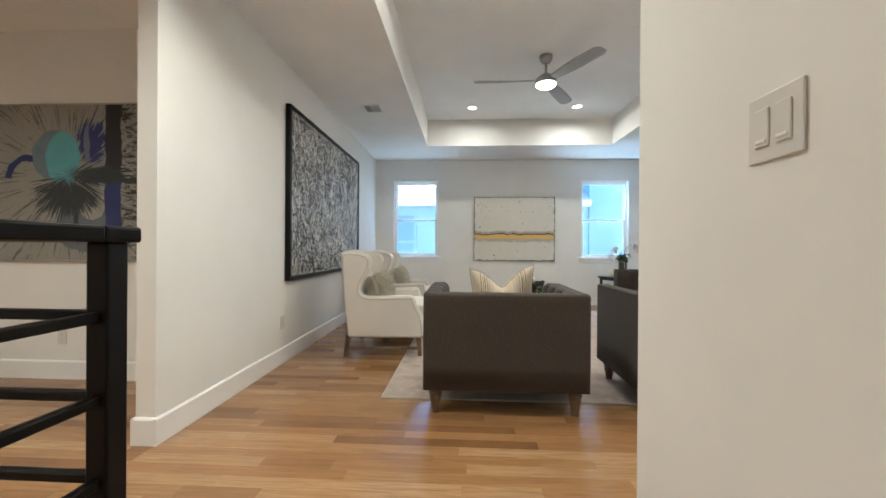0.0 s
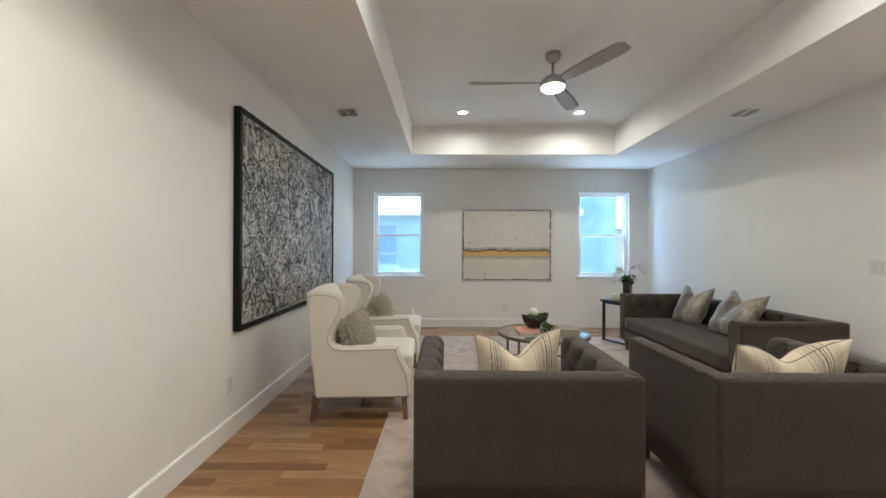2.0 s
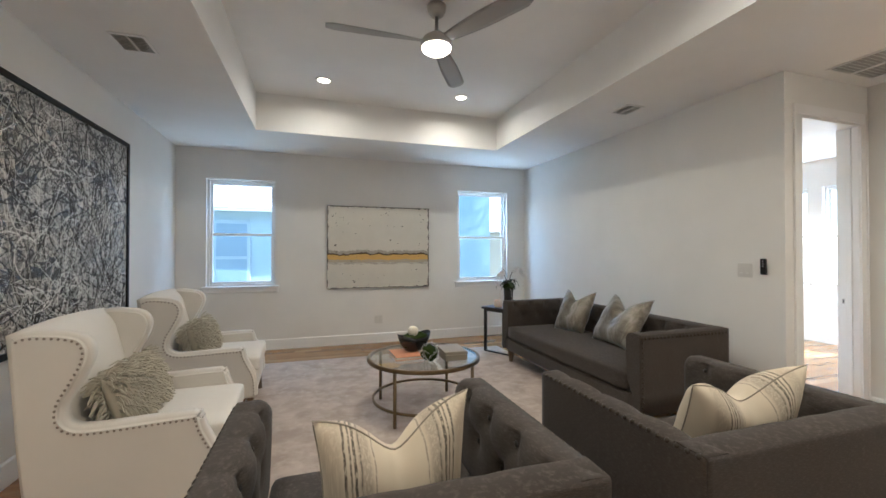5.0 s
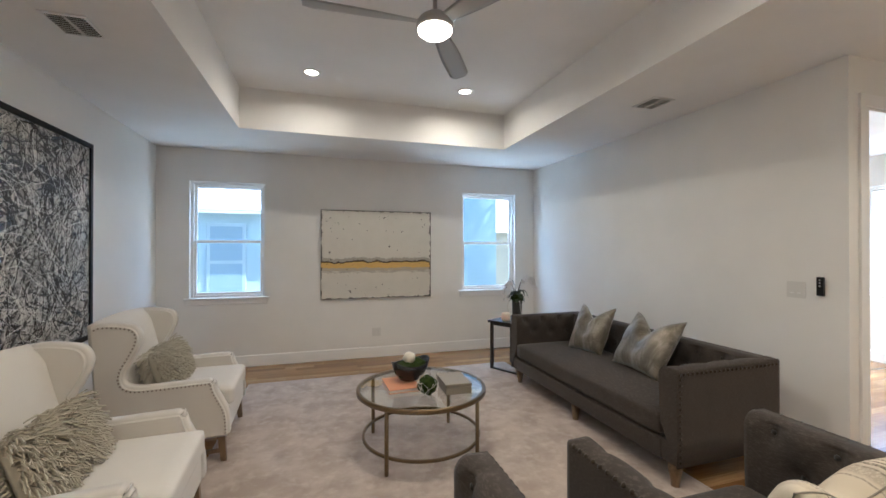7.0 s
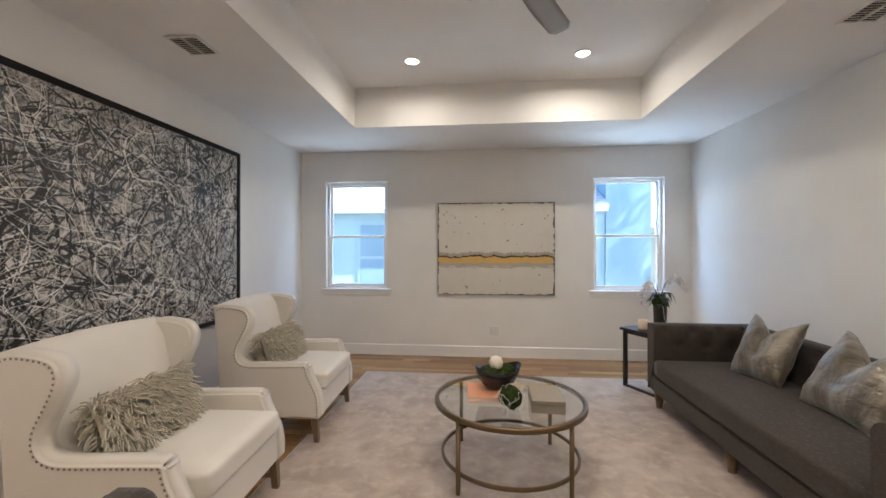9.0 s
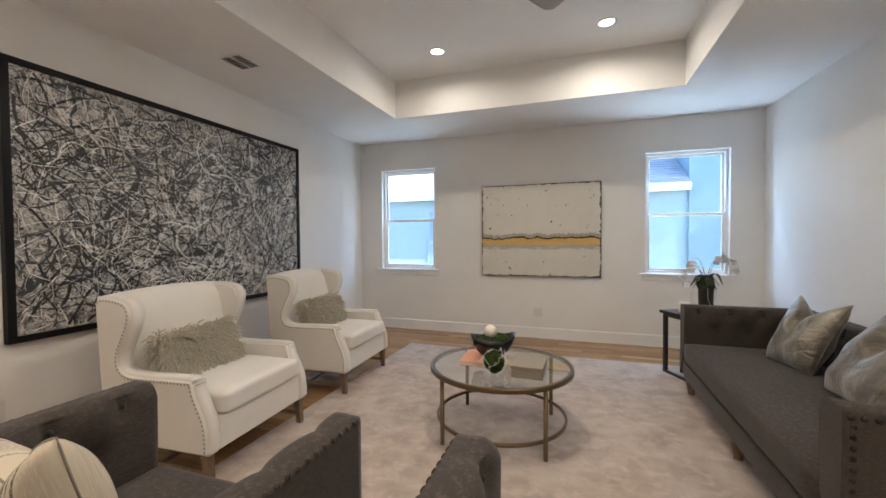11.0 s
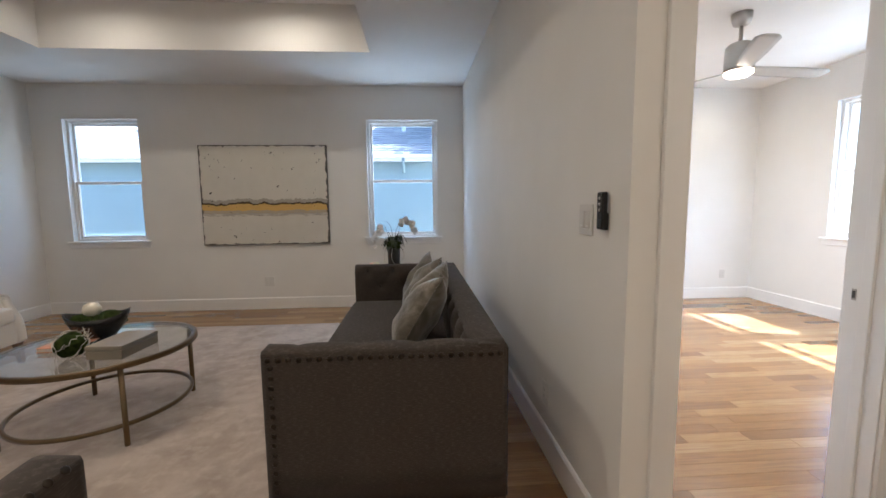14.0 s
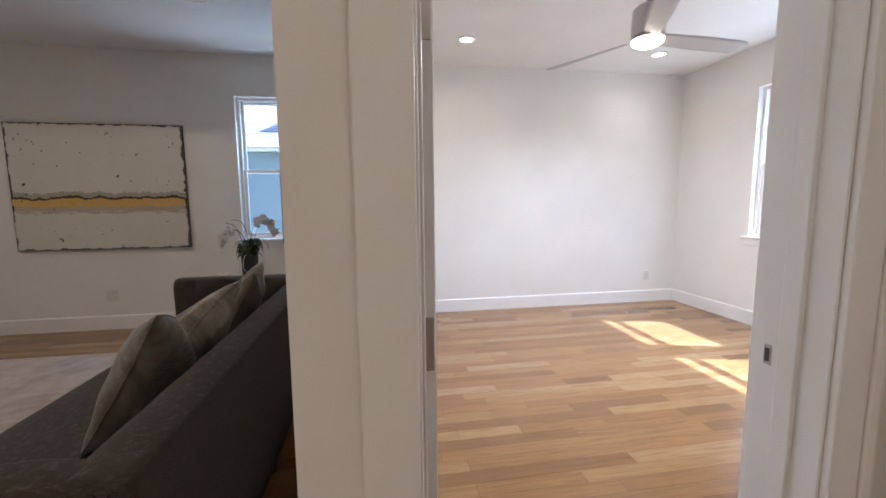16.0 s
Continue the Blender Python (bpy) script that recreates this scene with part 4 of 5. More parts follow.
def candle():
    root = empty("candle", (0, 0, 0))
    tagged(root, "ivory candle in a rounded glass on the black side table", "candle")
    m = painted("ivory_wax", (0.78, 0.70, 0.60), 0.4, 0.1)
    bsdf(m).inputs["Subsurface Weight"].default_value = 0.3
    part("vessel", lathe([(0.035, 0.0), (0.050, 0.006), (0.056, 0.035), (0.055, 0.075), (0.047, 0.098), (0.044, 0.100), (0.042, 0.094), (0.0, 0.090)], 28), m, root, "", True)
    part("wick", tube([(0, 0, 0.088), (0.001, 0, 0.100)], 0.001, 5), M_BLACK, root)
    root.matrix_basis = pose(2.487, 6.37, 0.616)


candle()

M_PETAL = material("orchid_petal", (0.80, 0.78, 0.76), 0.6)
def let_light_through(m, share):
    thin = node(m, "BsdfTranslucent")
    thin.inputs["Color"].default_value = (0.8, 0.78, 0.76, 1)
    mix = node(m, "MixShader")
    mix.inputs[0].default_value = share
    link(m, bsdf(m).outputs[0], mix.inputs[1])
    link(m, thin.outputs[0], mix.inputs[2])
    link(m, mix.outputs[0], m.node_tree.nodes["Material Output"].inputs["Surface"])


let_light_through(M_PETAL, 0.5)
base(M_PETAL, ramp(M_PETAL, noise_of(M_PETAL, coords(M_PETAL), 40, 3), (0.3, (0.88, 0.87, 0.85)), (0.8, (0.80, 0.77, 0.77))))
M_LIP = material("orchid_centre", (0.62, 0.50, 0.30), 0.6)
M_LEAF = material("leaf", (0.03, 0.06, 0.02), 0.4)
base(M_LEAF, ramp(M_LEAF, noise_of(M_LEAF, coords(M_LEAF), 20, 3), (0.3, (0.010, 0.020, 0.008)), (0.7, (0.038, 0.062, 0.022))))
M_STEM = painted("stem", (0.03, 0.028, 0.018), 0.6, 0.2)
M_POT = painted("dark_stone_pot", (0.045, 0.042, 0.038), 0.5, 0.3, 50)


def petal(length, width):
    bm = bmesh.new()
    n = 6
    rows = []
    for i in range(n + 1):
        t = i / n
        wd = width * math.sin(math.pi * (0.12 + 0.80 * t)) ** 0.8 / 2 if t < 1 else 0.001
        rows.append([bm.verts.new((s * wd, length * t, 0.006 * math.sin(t * 2.6) - abs(s) * 0.003)) for s in (-1, 0, 1)])
    for a, b in zip(rows, rows[1:]):
        for k in range(2):
            bm.faces.new((a[k], a[k + 1], b[k + 1], b[k]))
    return bm


def orchid():
    root = empty("orchid_plant", (0, 0, 0))
    tagged(root, "white phalaenopsis orchid in a dark pot with arching stems", "plant")
    part("pot", lathe([(0.052, 0), (0.058, 0.01), (0.064, 0.24), (0.068, 0.25), (0.060, 0.252), (0.055, 0.235), (0.0, 0.230)], 28), M_POT, root, "", True)
    rng = random.Random(11)
    for k in range(26):
        a = k * 2.4
        reach, lift = rng.uniform(0.07, 0.15), rng.uniform(0.02, 0.14)
        bm = bmesh.new()
        rows = []
        for i in range(9):
            t = i / 8
            c = Vector((math.cos(a), math.sin(a), 0)) * reach * t + Vector((0, 0, 0.245 + lift * math.sin(t * 2.6) - 0.05 * t * t))
            side = Vector((-math.sin(a), math.cos(a), 0)) * 0.026 * math.sin(math.pi * (0.15 + 0.83 * t))
            rows.append([bm.verts.new(c - side + Vector((0, 0, 0.006))), bm.verts.new(c), bm.verts.new(c + side + Vector((0, 0, 0.006)))])
        for p, q in zip(rows, rows[1:]):
            for j in range(2):
                bm.faces.new((p[j], p[j + 1], q[j + 1], q[j]))
        part("leaf", bm, M_LEAF, root, "", True)
    part("moss", clump(0.072, 21, 0.75), M_MOSS, root, "", True, Matrix.Translation((0, 0, 0.262)))
    pm = finish("petal", petal(0.033, 0.036), M_PETAL, True)
    lip = finish("lip", clump(0.005, 2, 0.7, 0.3, 1), M_LIP, True)
    stems = [
        [(0.01, 0, 0.24), (0.02, 0, 0.38), (0.06, -0.01, 0.48), (0.13, -0.02, 0.515), (0.19, -0.03, 0.47), (0.21, -0.03, 0.40)],
        [(-0.01, 0, 0.24), (-0.03, 0, 0.36), (-0.08, -0.01, 0.43), (-0.14, -0.02, 0.42), (-0.185, -0.03, 0.35), (-0.195, -0.03, 0.24)],
        [(0, 0, 0.24), (-0.02, 0.02, 0.42), (-0.06, 0.02, 0.50), (-0.12, 0.01, 0.515)],
        [(0, 0.01, 0.24), (0.05, 0.03, 0.40), (0.09, 0.03, 0.50)],
        [(-0.02, -0.01, 0.24), (-0.06, -0.02, 0.40), (-0.09, -0.03, 0.47), (-0.15, -0.03, 0.49)],
    ]
    for i, pts in enumerate(stems):
        c = smooth_curve(pts, 7)
        part("stem", tube(c, 0.0032, 6, False, 0.6), M_STEM, root, "", True)
        if i < 2:
            n = len(c)
            many = 19 if i == 0 else 12
            for k in range(many):
                p = c[int(n * (0.42 + 0.57 * k / many))]
                f = new("blossom")
                f.empty_display_size = 0.02
                f.parent = root
                f.matrix_basis = Matrix.Translation(p + Vector((rng.gauss(0, 0.018), rng.gauss(-0.012, 0.020), rng.gauss(0, 0.018)))) @ pose(0, 0, 0, 75 + rng.gauss(0, 22), rng.gauss(0, 15), rng.gauss(-10, 35))
                size = rng.uniform(0.85, 1.15)
                for j in range(5):
                    o = new("petal", pm)
                    o.parent = f
                    o.matrix_basis = pose(0, 0, 0, 12, 0, 72 * j) @ Matrix.Scale(size * (1.0 if j % 2 else 0.9), 4)
                o = new("lip", lip)
                o.parent = f
                o.matrix_basis = Matrix.Translation((0, -0.002, 0.005))
    for k in range(3):
        a = 0.6 + k * 2.0
        pts = [(0.05 * math.cos(a), 0.05 * math.sin(a), 0.245), (0.10 * math.cos(a), 0.10 * math.sin(a), 0.22), (0.12 * math.cos(a), 0.12 * math.sin(a), 0.14), (0.09 * math.cos(a + 0.4), 0.09 * math.sin(a + 0.4), 0.07)]
        part("air_root", tube(smooth_curve(pts, 5), 0.003, 5), M_WIRE, root, "", True)
    root.matrix_basis = pose(2.675, 6.44, 0.616)


orchid()

# ---------------------------------------------------------------- lamps, fans and vents
WARM = (1.0, 0.80, 0.56)


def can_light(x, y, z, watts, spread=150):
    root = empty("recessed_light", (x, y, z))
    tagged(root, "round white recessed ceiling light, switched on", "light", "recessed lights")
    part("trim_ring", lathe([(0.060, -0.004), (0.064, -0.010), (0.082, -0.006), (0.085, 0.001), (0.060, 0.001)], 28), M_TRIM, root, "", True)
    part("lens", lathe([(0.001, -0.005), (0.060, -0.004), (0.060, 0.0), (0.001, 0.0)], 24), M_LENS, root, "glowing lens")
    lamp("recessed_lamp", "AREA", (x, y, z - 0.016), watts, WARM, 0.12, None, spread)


for x, watts in ((0.22, 1.4), (1.77, 2.1)):
    can_light(x, 5.87, HT, watts, 165)
    can_light(x, 2.76, HT, watts, 165)
# Unseen downlights, added to brighten the hall, den, alcove and room front.
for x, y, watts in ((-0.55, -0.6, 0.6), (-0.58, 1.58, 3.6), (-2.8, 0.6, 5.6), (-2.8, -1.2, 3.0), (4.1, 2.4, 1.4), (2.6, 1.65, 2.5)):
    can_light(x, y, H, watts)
for x, y in ((4.56, 6.80), (6.60, 6.88), (4.56, 4.45), (6.60, 4.45)):
    can_light(x, y, H, 0.9)


def blade_mesh(r0, r1, w0, w1, twist, droop=0.0):
    bm = bmesh.new()
    n = 14
    rings = []
    for i in range(n + 1):
        t = i / n
        r = r0 + (r1 - r0) * t
        w = w0 + (w1 - w0) * math.sin(math.pi / 2 * min(1, t * 1.6))
        if t > 0.93:
            w *= 1 - 0.35 * ((t - 0.93) / 0.07) ** 2
        a = math.radians(twist) * (1 - 0.35 * t)
        ring = []
        for s, up in ((-1, 0), (-0.6, 1), (0, 1.3), (0.6, 1), (1, 0), (0.6, -1), (0, -1.2), (-0.6, -1)):
            u, v = s * w / 2, up * 0.004
            ring.append(bm.verts.new((r, u * math.cos(a) - v * math.sin(a), u * math.sin(a) + v * math.cos(a) + droop * t)))
        rings.append(ring)
    for a, b in zip(rings, rings[1:]):
        for k in range(8):
            bm.faces.new((a[k], a[(k + 1) % 8], b[(k + 1) % 8], b[k]))
    bm.faces.new(rings[0][::-1])
    bm.faces.new(rings[-1])
    bmesh.ops.recalc_face_normals(bm, faces=bm.faces[:])
    return bm


M_BLADE = painted("silver_blade", (0.36, 0.36, 0.355), 0.42, 0.05)
M_BLADE2 = painted("pale_grey_blade", (0.52, 0.52, 0.51), 0.45, 0.05)


def living_fan():
    root = empty("ceiling_fan", (1.0, 4.31, 0))
    tagged(root, "brushed nickel three-blade ceiling fan with a lit round lamp", "fan")
    part("canopy", lathe([(0.022, 3.095), (0.045, 3.105), (0.066, 3.135), (0.072, 3.179)], 28), M_NICKEL, root, "", True)
    part("downrod", lathe([(0.013, 2.95), (0.013, 3.10)], 16), M_NICKEL, root, "", True)
    part("motor", lathe([(0.02, 2.985), (0.045, 2.975), (0.10, 2.935), (0.118, 2.905), (0.118, 2.880), (0.108, 2.868)], 36), M_BLADE, root, "", True)
    part("lens", lathe([(0.108, 2.870), (0.106, 2.855), (0.085, 2.838), (0.04, 2.829), (0.001, 2.827)], 32), M_LENS, root, "glowing lens", True)
    for a in FAN_ANGLES:
        part("blade", blade_mesh(0.075, 0.79, 0.075, 0.150, -17, 0.0), M_BLADE, root, "", True, pose(0, 0, 2.908, 0, 0, a))
    lamp("fan_lamp", "AREA", (1.0, 4.31, 2.815), 3.0, WARM, 0.2, None, 180)


FAN_ANGLES = (179, 299, 59)
living_fan()


def bedroom_fan():
    root = empty("ceiling_fan", (5.50, 5.55, 0))
    tagged(root, "white and grey three-blade bedroom ceiling fan with a lit lamp", "fan")
    part("canopy", lathe([(0.03, 2.655), (0.055, 2.665), (0.068, 2.70), (0.072, 2.749)], 28), M_NICKEL, root, "", True)
    part("downrod", lathe([(0.014, 2.51), (0.014, 2.665)], 16), M_NICKEL, root, "", True)
    part("motor", lathe([(0.02, 2.535), (0.07, 2.525), (0.098, 2.50), (0.103, 2.39), (0.103, 2.325)], 36), M_BLADE2, root, "", True)
    part("collar", lathe([(0.104, 2.308), (0.105, 2.328), (0.09, 2.329)], 36), M_NICKEL, root, "", True)
    part("lens", lathe([(0.101, 2.310), (0.098, 2.290), (0.07, 2.272), (0.001, 2.264)], 32), M_LENS, root, "glowing lens", True)
    for a in (2, 122, 242):
        part("blade", blade_mesh(0.085, 0.76, 0.11, 0.145, -17, -0.01), M_BLADE2, root, "", True, pose(0, 0, 2.320, 0, 0, a))
    lamp("fan_lamp", "AREA", (5.50, 5.55, 2.250), 12.0, (1.0, 0.98, 0.94), 0.2, None, 170)


bedroom_fan()


def vent(x0, y0, x1, y1, slats, along, name="ceiling_vent", label="white louvred ceiling air vent", back=None):
    root = empty(name, (0, 0, 0))
    tagged(root, label, "vent", "ceiling vents")
    z = H
    f = 0.022
    # Flat sheet coloured for the shade inside a duct; no duct is built.
    part("backing", box((x0 + 0.01, y0 + 0.01, z - 0.002), (x1 - 0.01, y1 - 0.01, z + 0.0005)), back or M_HOLLOW_SHADE, root, "flat sheet standing in for the shaded duct inside")
    for lo, hi in (((x0, y0), (x1, y0 + f)), ((x0, y1 - f), (x1, y1)), ((x0, y0 + f), (x0 + f, y1 - f)), ((x1 - f, y0 + f), (x1, y1 - f))):
        part("frame", box((*lo, z - 0.009), (*hi, z - 0.0005), 0.003, 1), M_TRIM, root)
    for k in range(slats):
        t = (k + 0.5) / slats
        if along == 0:
            y = y0 + f + (y1 - y0 - 2 * f) * t
            m = Matrix.Translation(((x0 + x1) / 2, y, z - 0.008)) @ pose(0, 0, 0, 38, 0, 0)
            part("slat", box((-(x1 - x0) / 2 + f, -0.009, -0.001), ((x1 - x0) / 2 - f, 0.009, 0.001), 0, 1, m), M_TRIM, root)
        else:
            x = x0 + f + (x1 - x0 - 2 * f) * t
            m = Matrix.Translation((x, (y0 + y1) / 2, z - 0.008)) @ pose(0, 0, 0, 0, -38, 0)
            part("slat", box((-0.009, -(y1 - y0) / 2 + f, -0.001), (0.009, (y1 - y0) / 2 - f, 0.001), 0, 1, m), M_TRIM, root)
    xm, ym = (x0 + x1) / 2, (y0 + y1) / 2
    if along == 0:
        part("bar", box((xm - 0.008, y0 + f, z - 0.011), (xm + 0.008, y1 - f, z - 0.001)), M_TRIM, root)
    else:
        part("bar", box((x0 + f, ym - 0.008, z - 0.011), (x1 - f, ym + 0.008, z - 0.001)), M_TRIM, root)


# Backing of the return grille, paler than in the other vents.
M_PALE_BACKING = painted("pale_backing", (0.42, 0.42, 0.40), 0.9, 0.3)
M_HOLLOW_SHADE = material("hollow_shade", (0.085, 0.085, 0.08), 0.9)
vent(-1.12, 4.52, -0.90, 4.77, 9, 0)
vent(2.93, 4.52, 3.15, 4.77, 9, 0)
vent(3.86, 2.95, 4.40, 3.50, 16, 0, "return_vent", "large white return air grille in the alcove ceiling", M_PALE_BACKING)


# ---------------------------------------------------------------- plates on the walls
def wall_plate(name, x, y, z, normal, kind):
    """kind: outlet, double outlet, switch."""
    root = empty(name, (0, 0, 0))
    wide = 0.118 if kind in ("switches", "wide outlet") else 0.072
    if kind == "outlet":
        tagged(root, "white duplex outlet plate on a white wall", "outlet", "outlets")
    elif kind == "wide outlet":
        tagged(root, "white double outlet plate with a data jack", "outlet", "outlets")
    else:
        tagged(root, "white two-gang rocker switch plate on a white wall", "switch", "switch plates")
    part("plate", box((-wide / 2, 0.0005, -0.058), (wide / 2, 0.006, 0.058), 0.0025, 2), M_PLASTIC, root)
    for k in ((-0.023, 0.023) if wide > 0.1 else (0.0,)):
        if kind == "switches":
            r = part("rocker", box((k - 0.016, 0.006, -0.033), (k + 0.016, 0.0095, 0.033), 0.0015, 1), M_PLASTIC, root)
            part("toggle", box((k - 0.012, 0.0095, -0.026), (k + 0.012, 0.0115, -0.020), 0.0006, 1), M_TRIM, r)
        else:
            f = part("face", box((k - 0.016, 0.006, -0.033), (k + 0.016, 0.008, 0.033), 0.001, 1), M_PLASTIC, root)
            for zz in (-0.018, 0.018):
                for dx in (-0.006, 0.006):
                    part("slot", box((k + dx - 0.001, 0.0079, zz - 0.004), (k + dx + 0.001, 0.0084, zz + 0.004)), M_DARKPLASTIC, f)
    q = Vector(normal).to_track_quat("Y", "Z").to_matrix().to_4x4()
    root.matrix_basis = Matrix.Translation((x, y, z)) @ q


wall_plate("wall_outlet", xl(3.4), 3.40, 0.37, (1, 0, 0), "outlet")
wall_plate("wall_outlet", 1.04, YB, 0.35, (0, -1, 0), "wide outlet")
wall_plate("wall_outlet", xr(4.32), 4.32, 0.31, (-1, 0, 0), "outlet")
wall_plate("wall_outlet", 7.02, BY1, 0.33, (0, -1, 0), "outlet")
wall_plate("wall_outlet", -3.05, 2.85, 0.33, (0, -1, 0), "outlet")
wall_plate("light_switch", xr(3.9), 3.90, 1.203, (-1, 0, 0), "switches")
wall_plate("light_switch", XH, 0.594, 1.262, (-1, 0, 0), "switches")


def remote_cradle():
    root = empty("fan_remote", (0, 0, 0))
    tagged(root, "black fan remote in a wall cradle", "remote")
    part("cradle", box((-0.014, -0.019, -0.064), (-0.0006, 0.019, -0.005), 0.003, 2), M_DARKPLASTIC, root)
    r = part("handset", box((-0.027, -0.021, -0.062), (-0.006, 0.021, 0.066), 0.006, 3), M_DARKPLASTIC, root)
    for z in (0.045, 0.025, 0.005):
        part("button", lathe([(0.006, 0), (0.005, 0.0015), (0, 0.002)], 10, Matrix.Translation((-0.027, 0, z)) @ pose(0, 0, 0, 0, -90, 0)), M_NICKEL, r)
    root.matrix_basis = pose(xr(3.748), 3.748, 1.236)


remote_cradle()


# ---------------------------------------------------------------- bedroom doorway
def doorway():
    root = empty("door_1", (0, 0, 0))
    tagged(root, "white painted doorway with the door standing open inside the bedroom", "door", kind="structure")
    cw = 0.088
    for side, yf, yb in ((-1, YD0 - 0.017, YD0), (1, YD1, YD1 + 0.017)):
        for x0, x1 in ((DX0 - cw, DX0 - 0.006), (DX1 + 0.006, DX1 + cw)):
            part("casing", box((x0, yf, 0.001), (x1, yb, DZ + 0.006), 0.003, 2), M_TRIM, root)
        part("casing", box((DX0 - cw, yf, DZ + 0.006), (DX1 + cw, yb, DZ + cw), 0.003, 2), M_TRIM, root)
        xb0, xb1 = DX1 + cw - 0.022, DX1 + cw
        part("back_band", box((xb0, min(yf, yb) - (0.007 if side < 0 else -0.007), 0.001), (xb1, yf + (0.0 if side < 0 else 0.02), DZ + cw), 0.003, 2), M_TRIM, root)
    for x0, x1 in ((DX0 - 0.018, DX0), (DX1, DX1 + 0.018)):
        part("jamb", box((x0 + (0.0 if x0 > 4 else 0.012), YD0 - 0.003, 0.001), (x1 + (0.0 if x0 < 4 else -0.012), YD1 + 0.003, DZ), 0.002, 1), M_TRIM, root)
    part("head_jamb", box((DX0, YD0 - 0.003, DZ - 0.012), (DX1, YD1 + 0.003, DZ + 0.004), 0.002, 1), M_TRIM, root)
    for x0, x1 in ((DX0 - 0.001, DX0 + 0.011), (DX1 - 0.011, DX1 + 0.001)):
        part("door_stop", box((x0, YD0 + 0.045, 0.001), (x1, YD0 + 0.082, DZ - 0.013), 0.003, 2), M_TRIM, root)
    strike = part("strike_plate", box((DX1 - 0.0012, YD0 + 0.099, 0.912), (DX1 + 0.001, YD0 + 0.115, 0.953), 0.0008, 1), M_NICKEL, root)
    # Raised dark chip painted as the shade inside the latch hole.
    part("latch_hole_shade", box((DX1 - 0.0018, YD0 + 0.102, 0.919), (DX1 - 0.0011, YD0 + 0.112, 0.946)), M_HOLLOW_SHADE, strike)
    leaf = part("door_leaf", box((DX0 + 0.003, YD1 + 0.004, 0.012), (DX0 + 0.041, YD1 + 0.700, DZ - 0.016), 0.002, 1), M_TRIM, root)
    for z in (0.28, 0.99, 1.56, 2.20):
        h = part("hinge", box((DX0 + 0.009, YD1 + 0.0022, z - 0.050), (DX0 + 0.037, YD1 + 0.0045, z + 0.050), 0.001, 1), M_NICKEL, leaf, "brushed nickel hinge")
        part("pin", lathe([(0.006, z - 0.052), (0.006, z + 0.052)], 10, Matrix.Translation((DX0 + 0.002, YD1 + 0.009, 0))), M_NICKEL, root)


doorway()


# ---------------------------------------------------------------- paintings
def splash_canvas():
    m = material("splashed_paint", (0.4, 0.4, 0.38), 0.36, spec=0.9)
    v = coords(m)
    warp = node(m, "TexNoise", Scale=2.0, Detail=2.0)
    link(m, v, warp.inputs["Vector"])
    add = node(m, "VectorMath")
    add.operation = "MULTIPLY_ADD"
    link(m, warp.outputs["Color"], add.inputs[0])
    add.inputs[1].default_value = (0.35, 0.35, 0.35)
    link(m, v, add.inputs[2])
    wv = add.outputs[0]

    def threads(scale, width, shift, detail=1.5, src=None):
        mp = node(m, "Mapping")
        mp.inputs["Location"].default_value = shift
        link(m, src or wv, mp.inputs["Vector"])
        n = noise_of(m, mp.outputs[0], scale, detail, 0.5, 0.9)
        d = maths(m, "ABSOLUTE", maths(m, "SUBTRACT", n, 0.5))
        return maths(m, "LESS_THAN", d, width)

    c = ramp(m, noise_of(m, v, 17.0, 6, 0.72, 0.8), (0.38, (0.02, 0.02, 0.022)), (0.46, (0.17, 0.16, 0.145)), (0.54, (0.40, 0.38, 0.345)), (0.64, (0.70, 0.68, 0.63)))
    patch = ramp(m, noise_of(m, v, 3.4, 4, 0.6), (0.40, (0, 0, 0)), (0.6, (1, 1, 1)))
    c = mixed(m, maths(m, "MULTIPLY", patch, 0.3), c, (0.27, 0.255, 0.23))
    for scale, width, shift, colour in ((15.0, 0.022, (9, 4, 2), (0.015, 0.015, 0.017)), (19.0, 0.022, (1, 8, 5), (0.60, 0.58, 0.54))):
        c = mixed(m, threads(scale, width, shift), c, colour)
    blot = maths(m, "GREATER_THAN", noise_of(m, v, 5.5, 7, 0.68, 0.8), 0.60)
    c = mixed(m, blot, c, (0.012, 0.012, 0.014))
    base(m, c)
    bump(m, noise_of(m, v, 40.0, 5, 0.7, 1.0), 0.35, 0.004)
    return m


